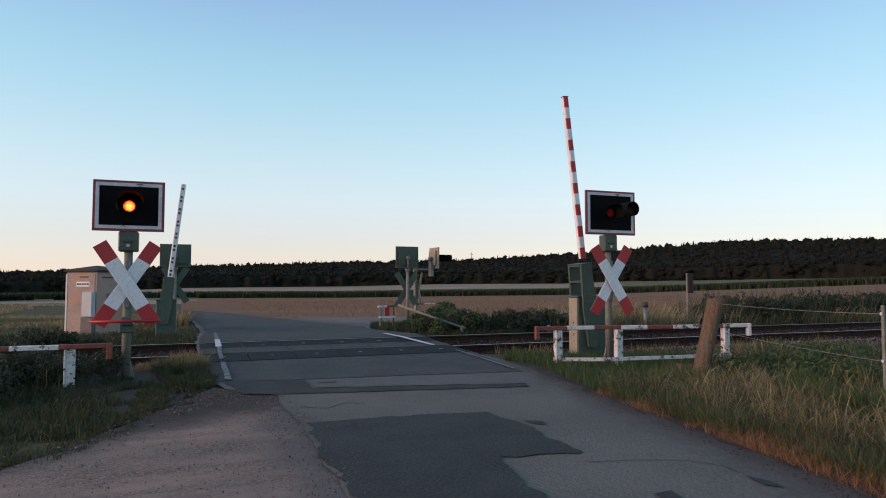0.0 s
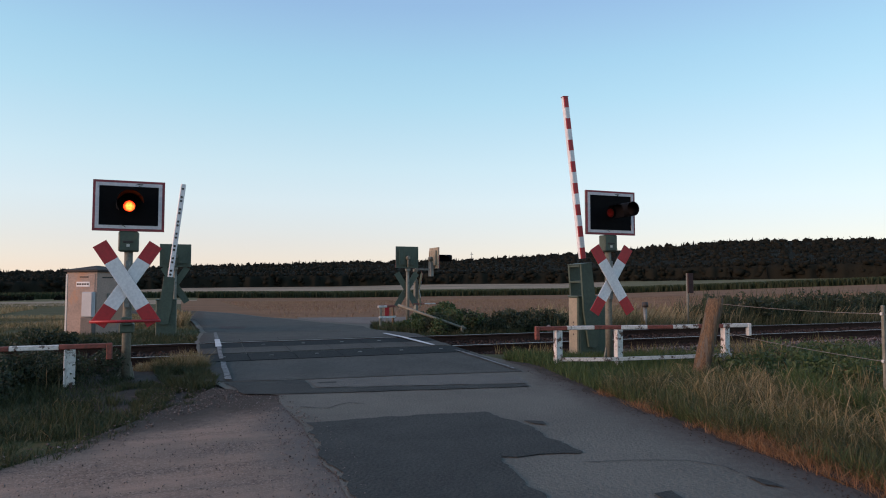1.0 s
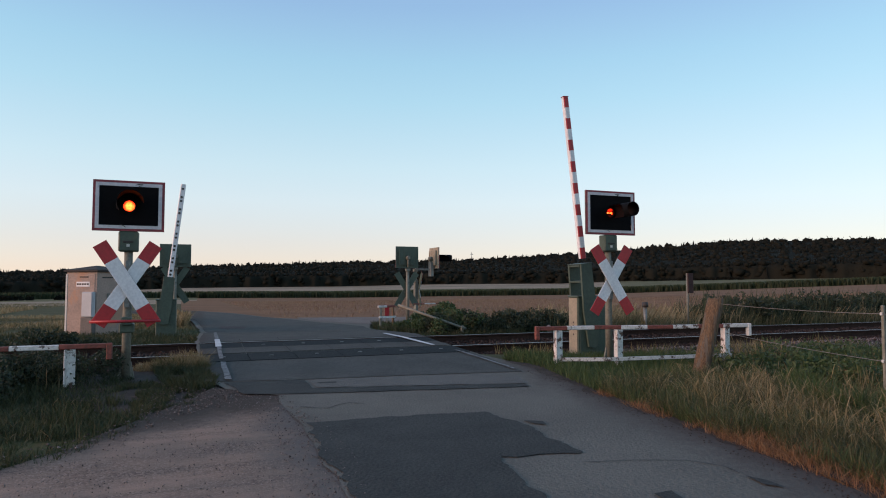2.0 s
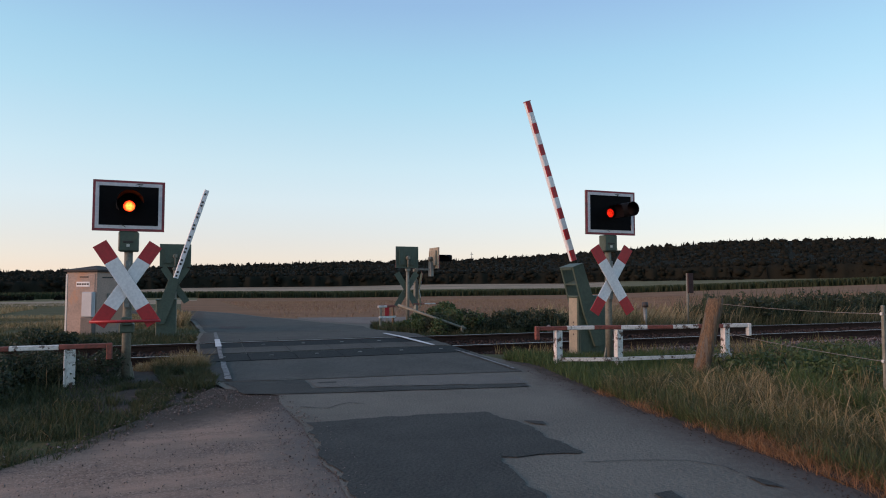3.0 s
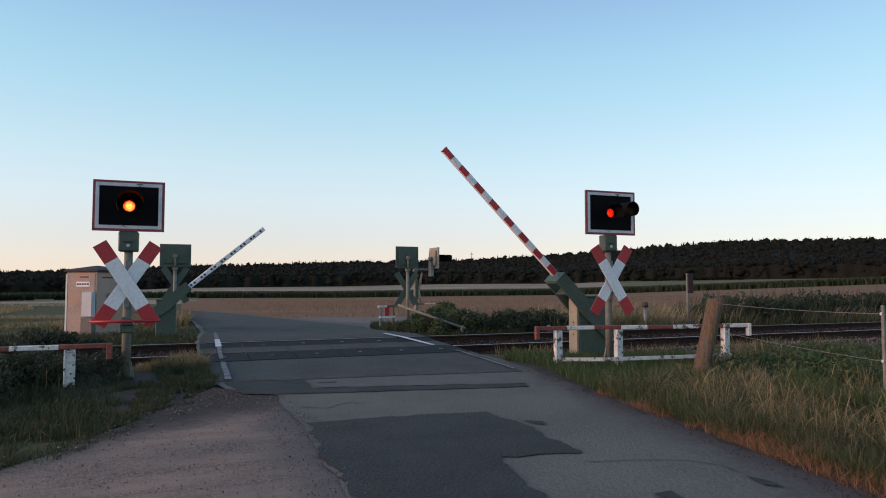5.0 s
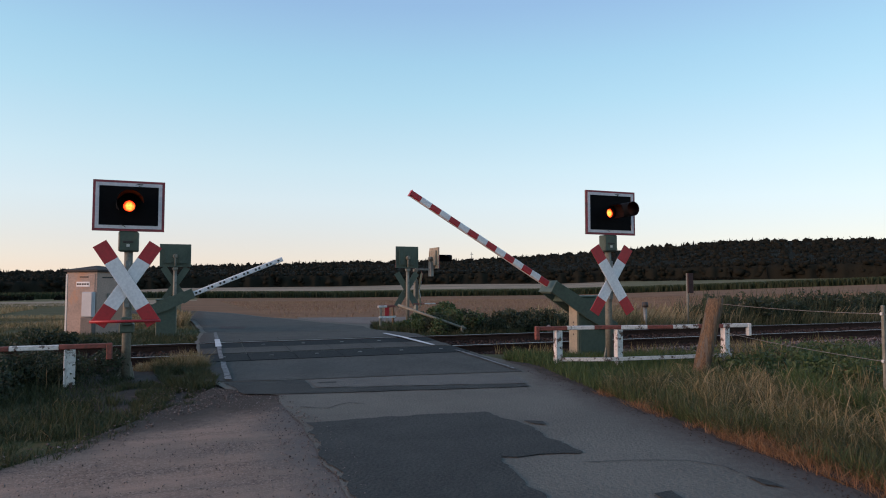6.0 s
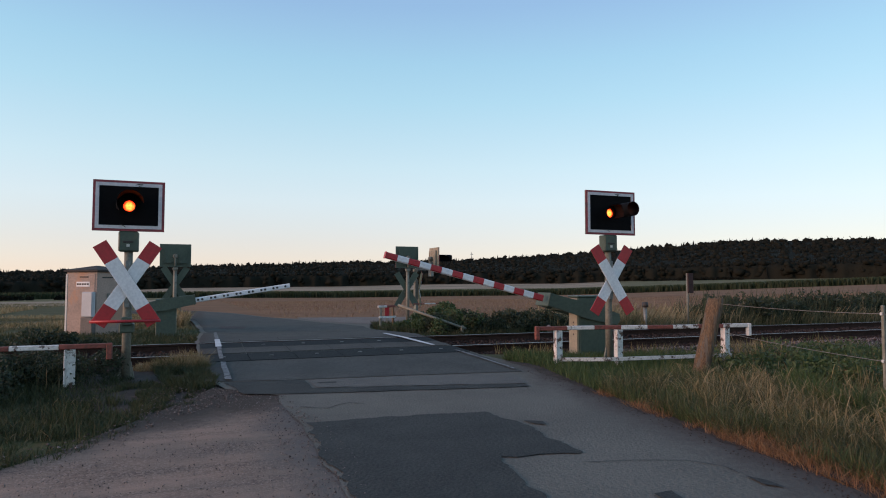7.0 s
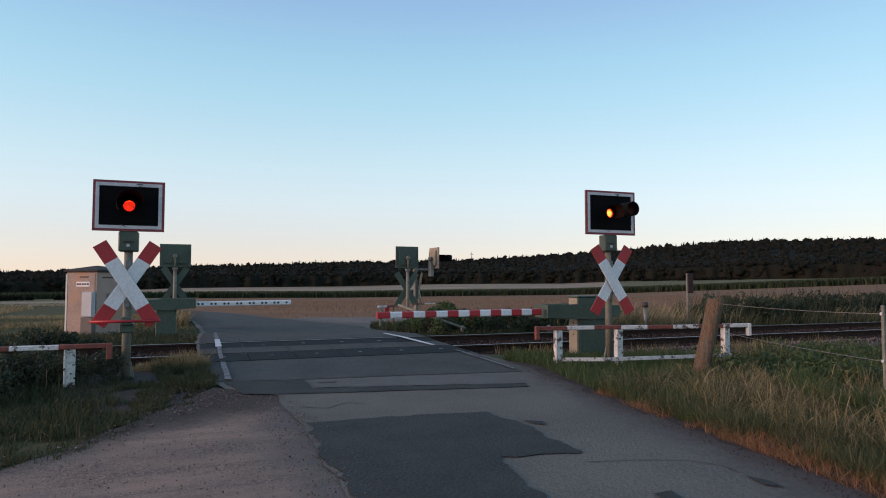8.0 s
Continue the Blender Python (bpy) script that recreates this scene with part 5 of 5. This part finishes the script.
blades("bramble_stems", inside([(-4.5, 8.2), (-1.3, 8.6), (-1.2, 9.4), (-4.5, 9.6)], 700), GRASS_MIX, "thin brown bramble stems", (0.2, 0.55), 0.003, 0.9)
# across the track
for shade, lo, hi, count, lumps in ((LEAF_GREEN, 4.5, 6.6, 9000, 34), (LEAF_DARK, 5.2, 9.4, 22000, 80)):
    c, r = [], []
    for k in range(lumps):
        x = rng.uniform(lo, hi)
        y = rng.uniform(14.0, 15.2) + max(0, 5.4 - x) * 1.5
        c.append((x, y, rng.uniform(-0.05, 0.1 + 0.24 * min(1.0, (x - 4.3) / 1.5))))
        r.append(rng.uniform(0.12, 0.27))
    leaves("weed_bank", c, r, count, 0.034, shade, "dense weeds on the far side of the track", "weeds")
leaves("young_bush", [(5.75, 15.6, 0.35), (6.05, 15.7, 0.45), (5.9, 15.4, 0.2), (6.3, 15.8, 0.25), (5.4, 15.9, 0.2)], [0.24, 0.26, 0.28, 0.25, 0.25], 4600, 0.04, LEAF_GREEN, "leafy green bush by the far signal")
blades("bank_edge_grass", clumped(inside([(4.2, 14.3), (4.9, 13.7), (8, 13.75), (8, 14.2), (5.2, 14.5), (5.3, 17.3), (4.5, 17.3), (4.15, 15.6)], 11000), 0.6, 1.5, 81.0), GRASS_GREEN, "short grass at the foot of the weeds", (0.05, 0.22), 0.005, 0.8)
stalks("bank_stalks", inside([(5.5, 14.0), (11, 14.0), (11, 15.2), (5.5, 15.0)], 500), GRASS_MIX, "thin stalks standing out of the weeds", (0.4, 0.85), 0.003, 0.35)
blades("far_bank_grass", clumped(inside([(8.2, 13.8), (30, 13.8), (34, 17), (8, 16.5)], 30000), 0.7, 0.5, 21.0), GRASS_MIX, "long grass along the far side of the track", (0.12, 0.55), 0.006, 0.6, (0.25, 0.0), heads=0.2)
blades("far_straw", clumped(inside([(7.5, 14), (40, 14), (46, 18), (9, 16.5)], 20000), 0.6, 0.35, 25.0), GRASS_STRAW, "pale wind-bent straw across the track", (0.25, 0.7), 0.008, 0.4, (0.35, 0.0), heads=0.4)
c, r = [], []
for k in range(130):
    x = rng.uniform(13.5, 40)
    c.append((x, rng.uniform(14.0, 15.6) + 0.06 * (x - 13), rng.uniform(0.1, 0.55)))
    r.append(rng.uniform(0.18, 0.42))
leaves("tall_weeds", c, r, 22000, 0.06, LEAF_DARK, "tall dark weeds along the railway", "weeds", 1.0)
blades("weed_tips", inside([(13, 14), (40, 14.2), (42, 16.5), (13, 15.5)], 5000), GRASS_DARK, "dark weed stalks along the railway", (0.5, 1.25), 0.009, 0.35, (0.05, 0))
# left, across the track
blades("cabinet_grass", clumped(inside([(-9, 13.4), (-0.1, 13.4), (0.1, 15.4), (-0.1, 18), (-0.3, 24), (-9, 24)], 42000), 0.7, 0.6, 31.0), GRASS_MIX, "faded grass round the relay cabinet", (0.03, 0.13), 0.006, 0.9)
blades("cabinet_straw", clumped(inside([(-12, 19), (-0.8, 19), (-1.5, 26), (-16, 26)], 22000), 0.6, 0.25, 95.0), GRASS_STRAW, "bleached grass behind the relay cabinet", (0.04, 0.16), 0.008, 0.9)
blades("cabinet_green", inside([(-6, 13.3), (0.0, 13.3), (0.05, 15.2), (-1.0, 16.2), (-6, 16.4)], 14000), GRASS_GREEN, "green grass below the relay cabinet", (0.03, 0.17), 0.005, 0.9)
blades("straw_clump", inside([(-0.7, 18.5), (-0.25, 18.5), (-0.2, 21), (-0.45, 22.5), (-1.4, 22.5), (-1.4, 20)], 5000), GRASS_STRAW, "pale dry grass clump beside the road", (0.15, 0.45), 0.008, 0.7)
c, r = [], []
for k in range(26):
    c.append((rng.uniform(-4.5, -1.7), rng.uniform(13.4, 14.4), rng.uniform(-0.05, 0.15)))
    r.append(rng.uniform(0.12, 0.25))
leaves("low_weeds", c, r, 5000, 0.035, LEAF_DARK, "low dark weeds behind the rails", "weeds")

# ---- fields and wood ----
def polar(az, r):
    return r * math.sin(radians(az)), r * math.cos(radians(az))


n = 42000
az, rr = rng.uniform(-24, 66, n), np.sqrt(rng.uniform(18 ** 2, 75 ** 2, n))
xy = np.stack([rr * np.sin(np.radians(az)), rr * np.cos(np.radians(az))], 1)
keep = (xy[:, 0] > 2.4) & (xy[:, 1] > 17.5) & ~((xy[:, 0] < 9) & (xy[:, 1] < 21.5))
blades("stubble", xy[keep], GRASS_STUBBLE, "cut straw stubble on the field", (0.05, 0.16), 0.012, 0.6, category="stubble")
blades("field_straw", clumped(inside([(-26, 27), (-7, 27), (-9, 46), (-34, 46)], 26000), 0.7, 0.12, 91.0), GRASS_STRAW, "pale standing straw on the field behind the cabinet", (0.1, 0.3), 0.014, 0.6)
blades("field_grass", xy[(xy[:, 0] < -8.5) & (xy[:, 1] > 22)], GRASS_MIX, "thin dry grass on the left field", (0.06, 0.22), 0.012, 0.6)
n = 80000
az, rr = rng.uniform(-26, 70, n), rng.uniform(170, 186, n)
keep = (az > 0) | (rr > 181)
az, rr = az[keep], rr[keep]
blades("maize_strip", np.stack([rr * np.sin(np.radians(az)), rr * np.cos(np.radians(az))], 1), MAIZE, "dark green maize strip across the fields", (1.75, 1.9), 0.1, 0.5, category="maize")


def forest():
    ico = bmesh.new()
    bmesh.ops.create_icosphere(ico, subdivisions=1, radius=1)
    base = np.array([v.co[:] for v in ico.verts])
    tri = np.array([[v.index for v in f.verts] for f in ico.faces])
    ico.free()
    cone = np.array([[math.cos(a), math.sin(a), 0] for a in np.arange(6) * math.pi / 3] + [[0, 0, 1.0]])
    ctri = np.array([[k, (k + 1) % 6, 6] for k in range(6)])
    vs, ts, o = [], [], 0
    n = 11000
    az = rng.uniform(-26, 68, n)
    f = np.concatenate([rng.random(n - 4200), 0.03 * rng.random(4200)])
    rad = 352 + 250 * f + rng.uniform(-3, 9, n)
    for a, r, ff in zip(az, rad, f):
        x, y = polar(a, r)
        z = ground_z(x, y)
        h = (6.9 + 6.6 * ff) * (rng.uniform(0.98, 1.12) if ff > 0.05 else rng.uniform(0.7, 1.2)) * (1.0 + 0.18 * max(0.0, min(1.0, (a - 30) / 15)))
        if rng.random() < (0.14 if ff > 0.3 else 0.08):
            w = h * rng.uniform(0.16, 0.22)
            for lo, hi, s in ((0.0, 0.6, 1.0), (0.3, 0.8, 0.75), (0.5, 1.0, 0.5)):
                v = cone * (w * s, w * s, h * (hi - lo)) + (x, y, z + h * lo)
                v[:6] += rng.normal(size=(6, 3)) * 0.22 * w
                vs.append(v)
                ts.append(ctri + o)
                o += 7
        else:
            w = h * (rng.uniform(0.26, 0.4) if ff > 0.05 else rng.uniform(0.2, 0.45))
            for j in range(3):
                d = np.array((x + rng.normal() * 0.5 * w, y + rng.normal() * 0.5 * w, z + h * (0.22 + 0.14 * rng.random() + 0.22 * j)))
                s = (0.8, 0.75, 0.55)[j]
                v = base * (w * s * 0.85, w * s * 0.85, h * 0.24 * s) * (1 + 0.3 * rng.normal(size=(len(base), 1))) + d
                vs.append(v)
                ts.append(tri + o)
                o += len(base)
                q = rng.normal(size=(9, 3))
                q /= np.linalg.norm(q, axis=1)[:, None]
                q = q * (w * s * 1.2, w * s * 1.2, h * 0.33 * s) + d
                vs.append((q[:, None, :] + rng.normal(size=(9, 3, 3)) * h * 0.026).reshape(-1, 3))
                ts.append(np.arange(27).reshape(9, 3) + o)
                o += 27
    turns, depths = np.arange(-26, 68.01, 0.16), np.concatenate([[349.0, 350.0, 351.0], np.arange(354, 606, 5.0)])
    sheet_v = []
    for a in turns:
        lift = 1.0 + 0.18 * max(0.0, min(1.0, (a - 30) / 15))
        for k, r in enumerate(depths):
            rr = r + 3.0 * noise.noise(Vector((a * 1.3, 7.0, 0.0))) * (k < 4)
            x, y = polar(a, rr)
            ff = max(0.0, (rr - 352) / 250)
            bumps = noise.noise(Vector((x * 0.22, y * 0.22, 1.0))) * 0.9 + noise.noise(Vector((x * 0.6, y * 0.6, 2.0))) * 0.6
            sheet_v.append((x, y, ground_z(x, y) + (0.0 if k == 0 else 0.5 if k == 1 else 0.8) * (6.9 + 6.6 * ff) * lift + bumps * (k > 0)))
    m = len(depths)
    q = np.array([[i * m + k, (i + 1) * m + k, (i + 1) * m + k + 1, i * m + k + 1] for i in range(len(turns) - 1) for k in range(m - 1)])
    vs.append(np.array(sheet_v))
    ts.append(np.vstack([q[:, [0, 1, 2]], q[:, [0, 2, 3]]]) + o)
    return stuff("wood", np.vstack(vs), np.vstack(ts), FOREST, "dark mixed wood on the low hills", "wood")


forest()
c, r = [], []
for k in range(46):
    x, y = polar(rng.uniform(-22, -7.5), rng.uniform(150, 160))
    c.append((x, y, ground_z(x, y) + 0.3))
    r.append(rng.uniform(0.5, 1.3))
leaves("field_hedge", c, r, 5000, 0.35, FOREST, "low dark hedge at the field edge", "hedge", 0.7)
c, r = [], []
for k in range(60):
    x, y = polar(rng.uniform(38, 46), rng.uniform(335, 345))
    c.append((x, y, ground_z(x, y) + 0.5))
    r.append(rng.uniform(0.6, 1.6))
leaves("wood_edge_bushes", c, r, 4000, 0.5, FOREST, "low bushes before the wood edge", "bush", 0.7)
x, y = polar(23.4, 600)
mast = thing("radio_mast", pose(x, y, ground_z(x, y)), "thin far mast above the wood", "mast")
piped("mast_pole", mast, STEEL, (0, 0, 0), (0, 0, 18.5), 0.35, 0.2, 6)
boxed("mast_arm", mast, STEEL, (-1.4, 1.4, -0.2, 0.2, 16.3, 16.8))


# ---- what moves ----
def motions():
    rest = [(0.0, 83.4), (2.0, 83.4), (2.4, 80.6), (2.8, 74.8), (3.0, 71.8), (3.5, 64.7), (4.0, 57.7), (4.5, 51.2), (5.0, 44.5), (5.5, 37.5), (6.0, 30.3), (6.5, 22.5), (7.0, 14.1), (7.2, 10.5), (7.4, 7.6), (7.6, 4.8), (7.8, 1.7), (8.0, -0.2)]
    walk(arm_a, [(t, pose(0, 0, 0, 0, a, 0)) for t, a in rest])
    rest = [(0.0, 83.5), (2.0, 83.5), (2.4, 80.8), (2.8, 75.6), (3.0, 72.8), (3.5, 65.4), (4.0, 57.4), (4.5, 48.6), (5.0, 40.2), (5.5, 31.8), (6.0, 22.6), (6.5, 14.8), (7.0, 8.8), (7.4, 4.6), (7.8, 1.4), (8.0, 0.5)]
    walk(arm_b, [(t, pose(0, 0, 0, 0, a, 0)) for t, a in rest])
    # the red lamps flash in turn: each added shutter swings off its lens and back, its red glow disc passing first
    for shutter, signal_y, zlamp, start, period, lit in ((shutter_a, 0.0, 2.125, 0.70, 0.974, 0.44), (shutter_b, 0.0, 2.235, 0.12, 0.969, 0.58)):
        rows = []
        k = -2
        while start + period * k < 8.0:
            t0 = start + period * k
            for dt, a in ((-0.04, 45), (0.03, 45), (0.075, 100), (lit, 100), (lit + 0.045, 45), (lit + 0.16, 45), (lit + 0.21, 0), (period - 0.1, 0)):
                rows.append((t0 + dt, a))
            k += 1
        times = [t for t, a in rows]
        angles = [a for t, a in rows]
        inner = [(t, a) for t, a in rows if 0.02 < t < 7.98]
        ends = [(0.0, lerp(0.0, times, angles))], [(8.0, lerp(8.0, times, angles))]
        walk(shutter, [(t, pose(-0.19, signal_y, zlamp, 0, a, 0)) for t, a in ends[0] + inner + ends[1]])


motions()
